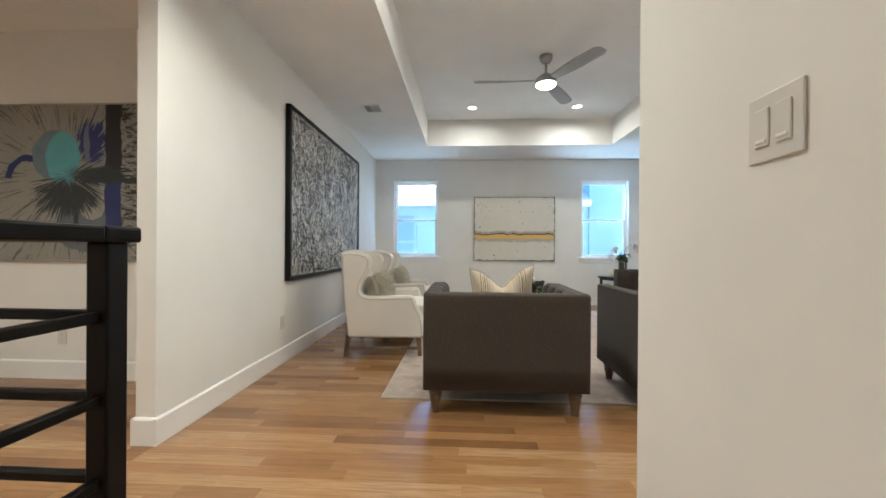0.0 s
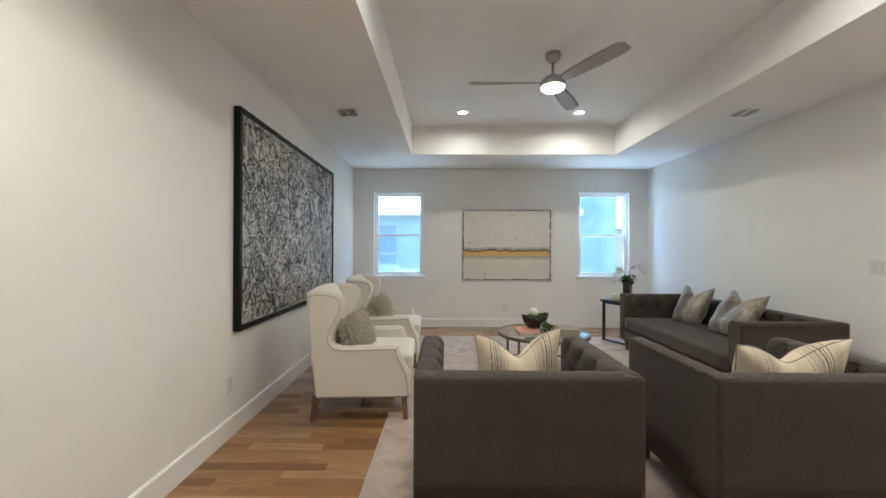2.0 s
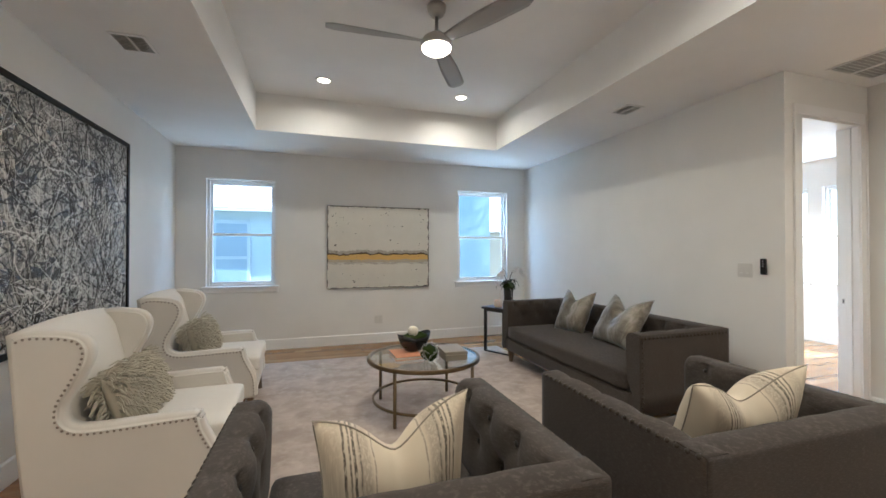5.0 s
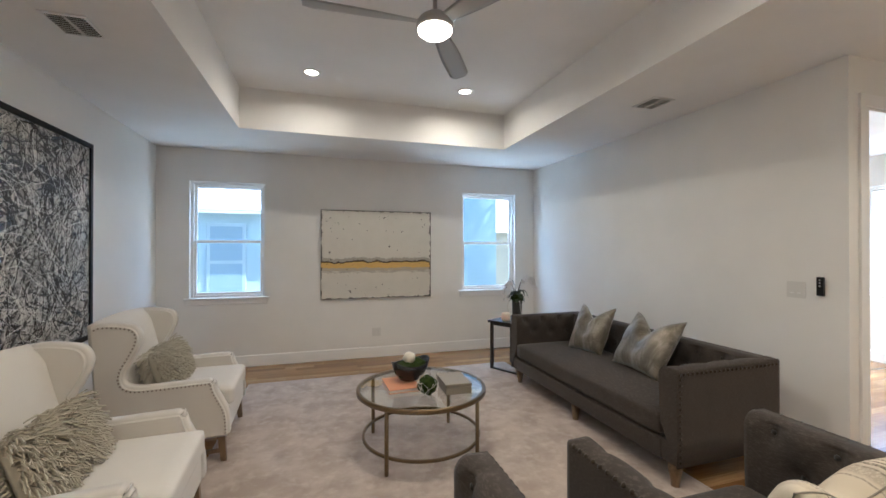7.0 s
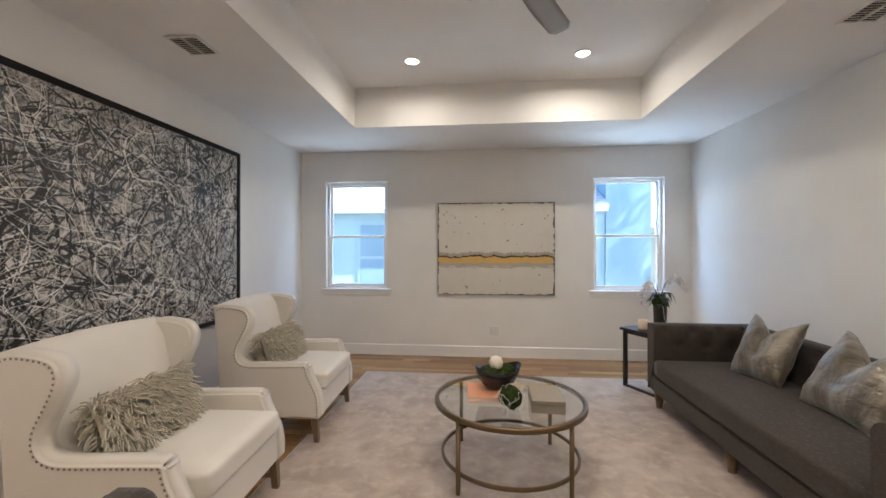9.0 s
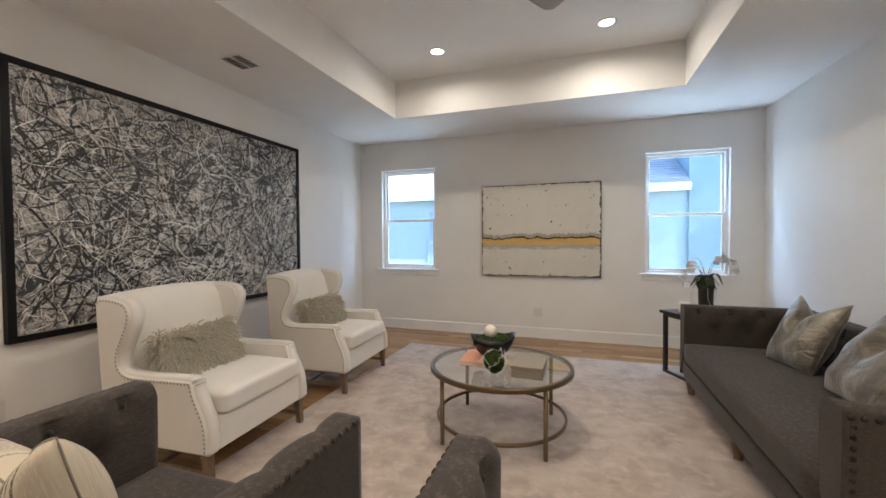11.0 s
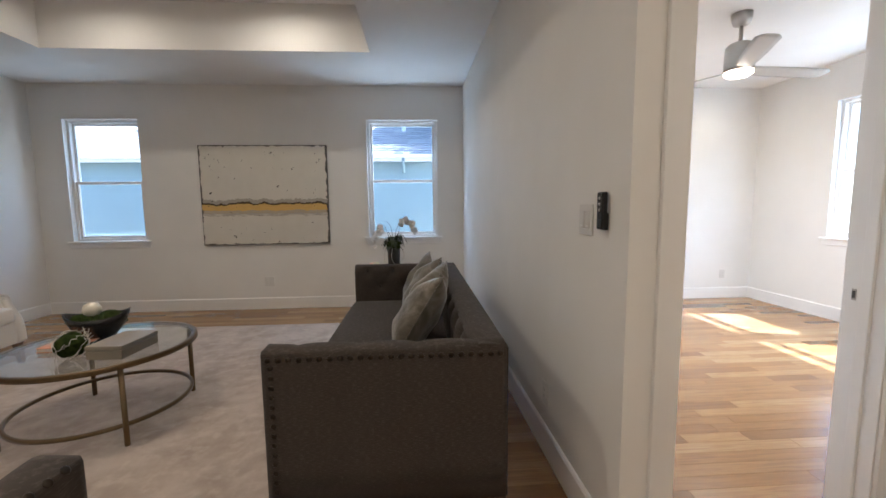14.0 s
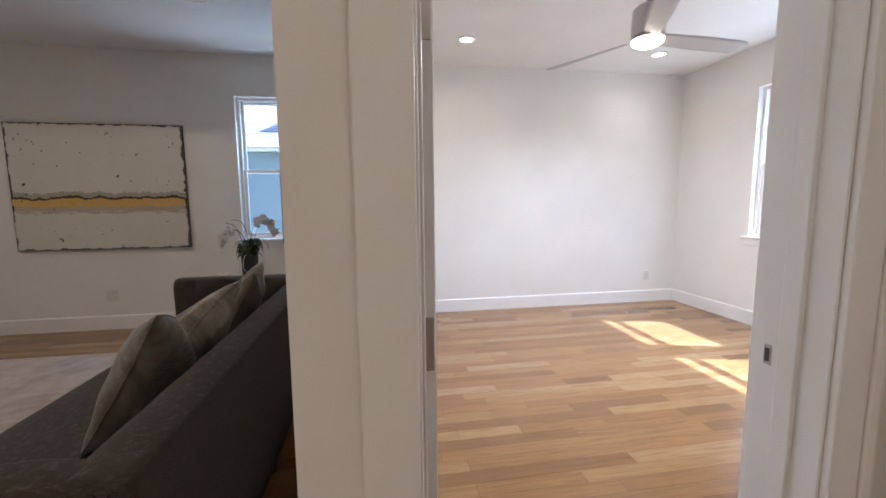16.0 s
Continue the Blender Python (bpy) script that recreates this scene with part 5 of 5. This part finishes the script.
def drips(parent, x, y0, y1, z0, z1):
    """Poured threads of paint: wandering ribbons with a low rounded section."""
    rng = random.Random(31)
    sets = (("black_paint", M_DRIP_BLACK, 560, 0.0030, 0.0140), ("white_paint", M_DRIP_WHITE, 330, 0.0016, 0.0056), ("grey_paint", M_DRIP_GREY, 90, 0.0030, 0.0080))
    for layer, (name, mat, count, wa, wb) in enumerate(sets):
        verts, faces = [], []
        for k in range(count):
            p = Vector((rng.uniform(y0, y1), rng.uniform(z0, z1)))
            a = rng.uniform(0, 2 * math.pi)
            curl, w = rng.gauss(0, 0.9), rng.uniform(wa, wb) * (2.0 if rng.random() < 0.06 else 1.0)
            n = rng.randint(10, 34)
            last = None
            for i in range(n):
                ww = w * (0.45 + 0.8 * abs(noise.noise(Vector((k * 3.1, i * 0.35, layer))))) * min(1.0, (i + 1) / 3, (n - i) / 3)
                side = Vector((-math.sin(a), math.cos(a))) * ww
                if not (y0 + 0.012 < p.x < y1 - 0.012 and z0 + 0.012 < p.y < z1 - 0.012):
                    last = None
                    break
                at = len(verts)
                h = x + 0.0006 + 0.0005 * layer + rng.random() * 0.0004
                verts += [(x, p.x + side.x, p.y + side.y), (h + 0.0010, p.x, p.y), (x, p.x - side.x, p.y - side.y)]
                if last is not None:
                    faces += [(last, at, at + 1, last + 1), (last + 1, at + 1, at + 2, last + 2)]
                last = at
                curl += rng.gauss(0, 2.0)
                curl *= 0.85
                a += curl * 0.035 + (rng.gauss(0, 0.8) if rng.random() < 0.14 else 0.0)
                p = p + Vector((math.cos(a), math.sin(a))) * 0.026
        me = bpy.data.meshes.new(name)
        me.from_pydata(verts, [], faces)
        me.materials.append(mat)
        ob = new(name, me)
        ob.parent = parent
        tagged(ob, kind="stuff")


M_DRIP_BLACK = painted("black_gloss_paint", (0.010, 0.010, 0.012), 0.24, 0.1, 90)
M_DRIP_WHITE = painted("white_gloss_paint", (0.80, 0.785, 0.74), 0.3, 0.1, 90)
M_DRIP_GREY = painted("grey_gloss_paint", (0.30, 0.285, 0.26), 0.4, 0.1, 90)
for _m in (M_DRIP_BLACK, M_DRIP_WHITE, M_DRIP_GREY):
    bsdf(_m).inputs["Specular IOR Level"].default_value = 0.9


def framed(name, label, axis, face, sign, lo, hi, z0, z1, fw, depth, canvas, frame_mat, recess=0.012):
    """A picture on a wall: axis 0 runs along x, 1 along y; face is the wall, sign points into the room."""
    root = empty(name, (0, 0, 0))
    tagged(root, label, "painting")

    def bx(a, za, b, zb, d0, d1, bev):
        q0, q1 = sorted((face + sign * d0, face + sign * d1))
        return box((a, q0, za), (b, q1, zb), bev, 2) if axis == 0 else box((q0, a, za), (q1, b, zb), bev, 2)

    if fw:
        part("frame", bx(lo, z0, lo + fw, z1, 0.002, depth, 0.003), frame_mat, root)
        part("frame", bx(hi - fw, z0, hi, z1, 0.002, depth, 0.003), frame_mat, root)
        part("frame", bx(lo + fw, z1 - fw, hi - fw, z1, 0.002, depth, 0.003), frame_mat, root)
        part("frame", bx(lo + fw, z0, hi - fw, z0 + fw, 0.002, depth, 0.003), frame_mat, root)
    else:
        part("stretcher", bx(lo + 0.01, z0 + 0.01, hi - 0.01, z1 - 0.01, 0.0005, 0.0019, 0.0), M_PAPER, root)
    part("canvas", bx(lo + fw, z0 + fw, hi - fw, z1 - fw, 0.002, depth - recess, 0.001), canvas, root)
    return root


big_picture = framed("wall_painting", "very large black, white and grey splattered abstract in a black frame", 1, XL, 1, 3.44, 5.965, 0.742, 2.375, 0.040, 0.050, splash_canvas(), M_BLACK)
drips(big_picture, XL + 0.0382, 3.48, 5.925, 0.782, 2.335)
big_picture.matrix_basis = Matrix.Translation((XL, 1.90, 0)) @ Matrix.Rotation(math.atan(SKEW), 4, "Z") @ Matrix.Translation((-XL, -1.90, 0))


def gold_canvas():
    m = material("gold_band_paint", (0.7, 0.68, 0.62), 0.55)
    v = coords(m)
    sep = node(m, "SeparateXYZ")
    link(m, v, sep.inputs[0])
    x, z = sep.outputs["X"], sep.outputs["Z"]
    flat = coords(m, (1, 0.001, 0.001))
    wave = maths(m, "MULTIPLY", maths(m, "SUBTRACT", noise_of(m, flat, 3.1, 4, 0.6), 0.5), 0.15)
    wave2 = maths(m, "MULTIPLY", maths(m, "SUBTRACT", noise_of(m, flat, 7.3, 5, 0.6), 0.5), 0.07)
    rag = maths(m, "MULTIPLY", maths(m, "SUBTRACT", noise_of(m, v, 34.0, 5, 0.7), 0.5), 0.06)
    y0 = 1.312
    top = maths(m, "ADD", maths(m, "ADD", maths(m, "SUBTRACT", z, y0 + 0.012), wave), maths(m, "MULTIPLY", rag, 0.22))

    def between(s, a, b):
        return maths(m, "MULTIPLY", maths(m, "GREATER_THAN", s, a), maths(m, "LESS_THAN", s, b))

    c = mixed(m, noise_of(m, v, 7.0, 5, 0.6), (0.70, 0.675, 0.61), (0.62, 0.59, 0.525))
    grey_up = between(maths(m, "ADD", top, rag), -0.01, 0.058)
    c = mixed(m, maths(m, "MULTIPLY", grey_up, 0.8), c, (0.33, 0.30, 0.25))
    low = maths(m, "ADD", maths(m, "ADD", maths(m, "SUBTRACT", z, y0 - 0.105), wave2), rag)
    grey_lo = maths(m, "MULTIPLY", between(low, -0.028, 0.06), ramp(m, noise_of(m, coords(m, (3, 1, 16)), 2.4, 4, 0.65), (0.40, (0.25, 0.25, 0.25)), (0.52, (1, 1, 1))))
    c = mixed(m, maths(m, "MULTIPLY", grey_lo, 0.75), c, (0.36, 0.33, 0.28))
    gold = maths(m, "MULTIPLY", maths(m, "LESS_THAN", top, 0.0), maths(m, "GREATER_THAN", maths(m, "ADD", maths(m, "SUBTRACT", z, y0 - 0.066), wave2), 0.0))
    gcol = mixed(m, noise_of(m, coords(m, (4, 1, 22)), 3.0, 4, 0.6), (0.78, 0.53, 0.17), (0.60, 0.37, 0.10))
    tan = between(maths(m, "ADD", maths(m, "SUBTRACT", z, y0 - 0.066), maths(m, "ADD", wave2, maths(m, "MULTIPLY", rag, 0.5))), -0.035, 0.012)
    c = mixed(m, maths(m, "MULTIPLY", tan, 0.8), c, (0.47, 0.39, 0.28))
    c = mixed(m, gold, c, gcol)
    thick = maths(m, "MULTIPLY", ramp(m, noise_of(m, flat, 11.0, 4, 0.7), (0.36, (0.3, 0.3, 0.3)), (0.66, (1, 1, 1))), 0.026)
    line = maths(m, "MULTIPLY", maths(m, "GREATER_THAN", top, -0.004), maths(m, "LESS_THAN", top, thick))
    c = mixed(m, line, c, (0.07, 0.045, 0.02))
    spots = maths(m, "GREATER_THAN", noise_of(m, v, 26.0, 2, 0.4), 0.735)
    near = maths(m, "MAXIMUM", maths(m, "GREATER_THAN", noise_of(m, v, 5.0, 2), 0.47), between(top, 0.0, 0.15))
    c = mixed(m, maths(m, "MULTIPLY", spots, near), c, (0.05, 0.045, 0.04))
    ex = maths(m, "SUBTRACT", 0.762, maths(m, "ABSOLUTE", maths(m, "SUBTRACT", x, 1.052)))
    ez = maths(m, "SUBTRACT", 0.6055, maths(m, "ABSOLUTE", maths(m, "SUBTRACT", z, 1.4305)))
    e = maths(m, "MINIMUM", ex, ez)
    dark = maths(m, "LESS_THAN", e, maths(m, "ADD", 0.0045, maths(m, "MULTIPLY", ramp(m, noise_of(m, v, 14.0, 4, 0.7), (0.42, (0, 0, 0)), (0.7, (1, 1, 1))), 0.026)))
    c = mixed(m, maths(m, "MULTIPLY", dark, 0.92), c, (0.035, 0.032, 0.03))
    base(m, c)
    rough = mixed(m, gold, (0.6, 0.6, 0.6), (0.35, 0.35, 0.35))
    link(m, rough, bsdf(m).inputs["Roughness"])
    link(m, maths(m, "MULTIPLY", gold, 0.15), bsdf(m).inputs["Metallic"])
    bump(m, noise_of(m, v, 60.0, 5, 0.7), 0.3, 0.003)
    return m


framed("wall_painting", "white abstract canvas with a gold band and distressed dark edges", 0, YB, -1, 0.29, 1.814, 0.825, 2.036, 0.0, 0.035, gold_canvas(), M_BLACK, 0.0)


def blue_canvas():
    m = material("blue_burst_paint", (0.4, 0.4, 0.36), 0.4)
    v = coords(m)
    warp = node(m, "TexNoise", Scale=6.0, Detail=5.0, Roughness=0.65)
    link(m, v, warp.inputs["Vector"])
    add = node(m, "VectorMath")
    add.operation = "MULTIPLY_ADD"
    link(m, warp.outputs["Color"], add.inputs[0])
    add.inputs[1].default_value = (0.09, 0.0, 0.09)
    link(m, v, add.inputs[2])
    sep = node(m, "SeparateXYZ")
    link(m, add.outputs[0], sep.inputs[0])
    x = maths(m, "ADD", sep.outputs["X"], 0.085)
    z = maths(m, "SUBTRACT", sep.outputs["Z"], 0.045)

    def reach(cx, cz, a, b):
        dx = maths(m, "DIVIDE", maths(m, "SUBTRACT", x, cx), a)
        dz = maths(m, "DIVIDE", maths(m, "SUBTRACT", z, cz), b)
        return maths(m, "SQRT", maths(m, "ADD", maths(m, "MULTIPLY", dx, dx), maths(m, "MULTIPLY", dz, dz)))

    def inside(cx, cz, a, b):
        return maths(m, "LESS_THAN", reach(cx, cz, a, b), 1.0)

    def slab(s, a, b):
        return maths(m, "MULTIPLY", maths(m, "GREATER_THAN", s, a), maths(m, "LESS_THAN", s, b))

    raw = node(m, "SeparateXYZ")
    link(m, v, raw.inputs[0])
    dx, dz = maths(m, "ADD", raw.outputs["X"], 2.98), maths(m, "SUBTRACT", raw.outputs["Z"], 1.60)
    pol = node(m, "CombineXYZ")
    link(m, maths(m, "MULTIPLY", maths(m, "ARCTAN2", dz, dx), 9.0), pol.inputs["X"])
    link(m, maths(m, "MULTIPLY", reach(-2.85, 1.60, 1.0, 1.0), 0.9), pol.inputs["Y"])
    streak = noise_of(m, pol.outputs[0], 3.4, 4, 0.7, 0.1)
    burst = maths(m, "ADD", maths(m, "MULTIPLY", maths(m, "SUBTRACT", streak, 0.5), 3.2), 1.0)

    def splat(cx, cz, a, b):
        return maths(m, "LESS_THAN", reach(cx, cz, a, b), burst)

    fine = noise_of(m, v, 14.0, 5, 0.7)
    c = mixed(m, noise_of(m, v, 4.0, 4), (0.22, 0.215, 0.19), (0.33, 0.32, 0.285))
    c = mixed(m, maths(m, "MULTIPLY", maths(m, "GREATER_THAN", streak, 0.575), 0.75), c, (0.05, 0.05, 0.055))
    c = mixed(m, inside(-2.70, 1.22, 0.26, 0.22), c, (0.115, 0.13, 0.155))
    c = mixed(m, inside(-2.66, 1.42, 0.12, 0.17), c, (0.33, 0.325, 0.285))
    ring = reach(-3.184, 1.563, 0.185, 0.185)
    c = mixed(m, maths(m, "MULTIPLY", slab(ring, 0.82, 1.1), maths(m, "GREATER_THAN", z, 1.59)), c, (0.014, 0.024, 0.13))
    c = mixed(m, inside(-2.96, 1.76, 0.19, 0.20), c, mixed(m, fine, (0.09, 0.13, 0.165), (0.18, 0.24, 0.28)))
    navy = mixed(m, fine, (0.010, 0.016, 0.09), (0.028, 0.042, 0.19))
    c = mixed(m, splat(-2.66, 1.86, 0.115, 0.17), c, navy)
    c = mixed(m, inside(-2.70, 1.84, 0.025, 0.15), c, (0.14, 0.15, 0.21))
    column = slab(x, -2.552, -2.418)
    c = mixed(m, maths(m, "MULTIPLY", column, maths(m, "LESS_THAN", z, 1.56)), c, navy)
    c = mixed(m, maths(m, "MULTIPLY", column, maths(m, "GREATER_THAN", z, 1.56)), c, (0.012, 0.012, 0.02))
    c = mixed(m, inside(-2.90, 1.74, 0.14, 0.215), c, mixed(m, fine, (0.09, 0.29, 0.34), (0.15, 0.40, 0.44)))
    soot = mixed(m, fine, (0.008, 0.010, 0.014), (0.035, 0.048, 0.052))
    c = mixed(m, splat(-2.86, 1.43, 0.27, 0.14), c, soot)
    c = mixed(m, splat(-2.60, 1.60, 0.24, 0.085), c, soot)
    c = mixed(m, maths(m, "MULTIPLY", slab(z, 1.54, 1.575), maths(m, "GREATER_THAN", x, -2.75)), c, soot)
    c = mixed(m, splat(-2.79, 1.28, 0.022, 0.16), c, soot)
    spray = maths(m, "MULTIPLY", maths(m, "GREATER_THAN", noise_of(m, coords(m, (9, 1, 26)), 1.6, 5, 0.7, 0.6), 0.53), maths(m, "GREATER_THAN", x, -2.43))
    c = mixed(m, spray, c, (0.02, 0.02, 0.025))
    base(m, c)
    bump(m, fine, 0.25, 0.003)
    return m


framed("wall_painting", "abstract canvas with a turquoise burst and navy splashes, thinly framed", 0, 2.85, -1, -3.95, -2.33, 0.925, 2.165, 0.012, 0.030, blue_canvas(), M_NICKEL, 0.004)


# ---------------------------------------------------------------- stair railing
def railing():
    root = empty("stair_railing", (0, 0, 0))
    tagged(root, "black steel stair railing with horizontal bars", "railing")
    x, y = -0.368, 0.42
    part("newel_post", box((x - 0.016, y - 0.016, 0.001), (x + 0.016, y + 0.016, 1.056), 0.003, 2), M_BLACK, root)
    part("top_rail", box((x - 2.2, y - 0.032, 1.056), (x + 0.028, y + 0.026, 1.078), 0.004, 2), M_BLACK, root)
    part("top_rail", box((x - 0.030, y - 1.9, 1.056), (x + 0.030, y - 0.033, 1.0775), 0.004, 2), M_BLACK, root)
    for k in range(8):
        z = 0.956 - 0.111 * k
        part("bar", box((x - 2.17, y - 0.007, z - 0.007), (x - 0.017, y + 0.007, z + 0.007), 0.002, 1), M_BLACK, root)
        part("bar", box((x - 0.007, y - 1.87, z - 0.007), (x + 0.007, y - 0.017, z + 0.007), 0.002, 1), M_BLACK, root)
    part("post", box((x - 2.2, y - 0.02, 0.001), (x - 2.16, y + 0.02, 1.056), 0.003, 1), M_BLACK, root)
    part("post", box((x - 0.02, y - 1.9, 0.001), (x + 0.02, y - 1.86, 1.056), 0.003, 1), M_BLACK, root)


railing()


# ---------------------------------------------------------------- outdoors
M_GROUND = painted("ground_earth", (0.40, 0.37, 0.30), 0.95, 0.5, 8)
setting("ground", box((-400, -400, -3.5), (400, 400, -3.2)), M_GROUND, "dry pale ground between the houses", "ground")
M_STUCCO = painted("pale_stucco", (0.30, 0.385, 0.41), 0.85, 0.5, 60)
M_CREAMSTUCCO = painted("cream_stucco", (0.27, 0.25, 0.20), 0.85, 0.5, 60)
# Copy of the stucco with the tree's shade put into its base colour.
M_STUCCO_SHADED = painted("stucco_shaded", (0.205, 0.285, 0.32), 0.85, 0.5, 60)
M_SHINGLE = material("grey_shingle", (0.3, 0.3, 0.31), 0.9)
base(M_SHINGLE, mixed(M_SHINGLE, node(M_SHINGLE, "NewGeometry").outputs["Random Per Island"], (0.29, 0.295, 0.31), (0.37, 0.375, 0.39)))


def shingle_slope(x0, x1, y0, z0, run, pitch, course=0.17):
    """Courses of shingles climbing from the eave at y0."""
    verts, faces = [], []
    rng = random.Random(2)
    rows = int(run / course)
    a = math.radians(pitch)
    for r in range(rows):
        x = x0 - rng.random() * 0.3
        while x < x1:
            w = rng.uniform(0.28, 0.42)
            xa, xb = max(x0, x), min(x1, x + w)
            if xb - xa > 0.02:
                s0, s1 = r * course, (r + 1) * course + 0.03
                lift = 0.018
                k = len(verts)
                for xx in (xa + 0.003, xb - 0.003):
                    for s, up in ((s0, lift), (s1, 0.002), (s0, 0.0)):
                        verts.append((xx, y0 + s * math.cos(a) - up * math.sin(a), z0 + s * math.sin(a) + up * math.cos(a)))
                faces += [(k, k + 3, k + 4, k + 1), (k, k + 2, k + 5, k + 3), (k, k + 1, k + 2), (k + 3, k + 5, k + 4)]
            x += w
    me = bpy.data.meshes.new("shingles")
    me.from_pydata(verts, [], faces)
    me.materials.append(M_SHINGLE)
    return me


def neighbour_house():
    root = empty("neighbouring_house", (0, 0, 0))
    tagged(root, "pale stucco neighbouring house with a grey shingle roof", "house")
    yw = 11.5
    part("wall", box((-14, yw, -3.2), (3.68, yw + 6, 2.42)), M_STUCCO, root)
    o = new("roof", shingle_slope(-14, 3.67, yw - 0.27, 2.44, 4.6, 27))
    o.parent = root
    part("roof_deck", prism([(yw - 0.23, 2.40), (yw + 4.0, 4.52), (yw + 4.0, 2.40)], 0, -14, 3.67), M_SHINGLE, root)
    part("fascia", box((-14, yw - 0.27, 2.28), (3.67, yw - 0.24, 2.44), 0.004), M_TRIM, root)
    part("gutter", box((-14, yw - 0.33, 2.34), (3.67, yw - 0.272, 2.43), 0.02), M_TRIM, root)
    part("soffit", box((-14, yw - 0.24, 2.30), (3.67, yw - 0.001, 2.33)), M_TRIM, root)
    part("downspout", tube([(2.62, yw - 0.30, 2.36), (2.62, yw - 0.30, 2.20), (2.62, yw - 0.10, 2.06)], 0.035, 8), M_STUCCO, root)
    part("vent_pipe", lathe([(0.05, 3.0), (0.05, 3.55), (0.07, 3.56), (0.07, 3.60)], 12, Matrix.Translation((2.6, yw + 1.2, 0))), M_TRIM, root)
    part("vent_pipe", lathe([(0.05, 3.0), (0.05, 3.45), (0.09, 3.46), (0.09, 3.52)], 12, Matrix.Translation((-3.6, yw + 1.1, 0))), M_TRIM, root)
    for a, b in ((-2.08, -1.31), (-6.6, -5.8)):
        w = part("window", box((a, yw - 0.03, 0.45), (b, yw - 0.002, 2.08), 0.004), M_CASEMENT, root)
        part("pane", box((a + 0.07, yw - 0.036, 1.27), (b - 0.07, yw - 0.031, 2.01)), M_DARKGLASS, w)
        part("pane", box((a + 0.07, yw - 0.036, 0.52), (b - 0.07, yw - 0.031, 1.20)), M_DARKGLASS, w)
    part("wing_wall", box((3.68, yw - 0.06, -3.2), (4.66, yw + 6, 5.2)), M_STUCCO_SHADED, root)
    part("roof_band", box((3.62, yw - 0.3, 5.2), (4.9, yw + 6, 5.4)), M_SHINGLE, root)


M_CASEMENT = painted("grey_blue_paint", (0.30, 0.37, 0.40), 0.6, 0.1)
# The panes' sky reflection is put into this blue-grey base colour.
M_DARKGLASS = material("reflection_tint_glass", (0.20, 0.27, 0.31), 0.08)
neighbour_house()


def far_house():
    root = empty("far_house", (0, 0, 0))
    tagged(root, "cream stucco house with a pale roof further away", "house")
    part("wall", box((5.2, 16.5, -3.2), (16, 23, 2.3)), M_CREAMSTUCCO, root)
    part("roof", prism([(16.1, 2.3), (19.7, 4.3), (23.3, 2.3)], 0, 4.9, 16.3), M_SHINGLE, root)
    part("fascia", box((4.9, 16.05, 2.2), (16.3, 16.1, 2.38)), M_TRIM, root)


far_house()


def tree(x, y, z0, h, crown, seed, count=900):
    root = empty("tree", (0, 0, 0))
    tagged(root, "leafy broad tree between the houses", "tree", "trees")
    rng = random.Random(seed)
    bark = M_BARK
    top = Vector((x, y, z0 + h))
    part("trunk", tube(smooth_curve([(x, y, z0), (x + 0.1, y, z0 + h * 0.35), (x - 0.1, y + 0.1, z0 + h * 0.7), tuple(top)], 5), 0.16, 8, False, 0.35), bark, root, "", True)
    for k in range(9):
        a = k * 2.4
        b = Vector((x, y, z0 + h * (0.55 + 0.05 * k)))
        e = b + Vector((math.cos(a) * crown * 0.8, math.sin(a) * crown * 0.8, crown * 0.45))
        part("limb", tube(smooth_curve([tuple(b), tuple(b.lerp(e, 0.5) + Vector((0, 0, 0.2))), tuple(e)], 5), 0.05, 6, False, 0.3), bark, root, "", True)
    verts, faces = [], []
    clumps = []
    for k in range(34):
        d = Vector((rng.gauss(0, 1), rng.gauss(0, 1), rng.gauss(0, 0.75)))
        clumps.append(top + d.normalized() * crown * rng.random() ** 0.5)
    for k in range(count * 3):
        c = rng.choice(clumps) + Vector((rng.gauss(0, 0.32), rng.gauss(0, 0.32), rng.gauss(0, 0.26)))
        d = Vector((rng.gauss(0, 1), rng.gauss(0, 1), rng.gauss(0, 0.6))).normalized()
        s = d.orthogonal().normalized() * rng.uniform(0.025, 0.05)
        d *= rng.uniform(0.10, 0.20)
        i = len(verts)
        verts += [tuple(c - d * 0.5), tuple(c + s), tuple(c + d * 0.5), tuple(c - s)]
        faces.append((i, i + 1, i + 2, i + 3))
    me = bpy.data.meshes.new("crown")
    me.from_pydata(verts, [], faces)
    me.materials.append(M_FOLIAGE)
    o = new("crown", me)
    o.parent = root
    tagged(o, kind="stuff")


M_BARK = painted("bark", (0.12, 0.09, 0.06), 0.95, 0.8, 20)
M_FOLIAGE = material("foliage", (0.06, 0.10, 0.03), 0.7)
tree(8.85, 10.25, -3.2, 10.5, 2.6, 5, 3600)

plank_floor()
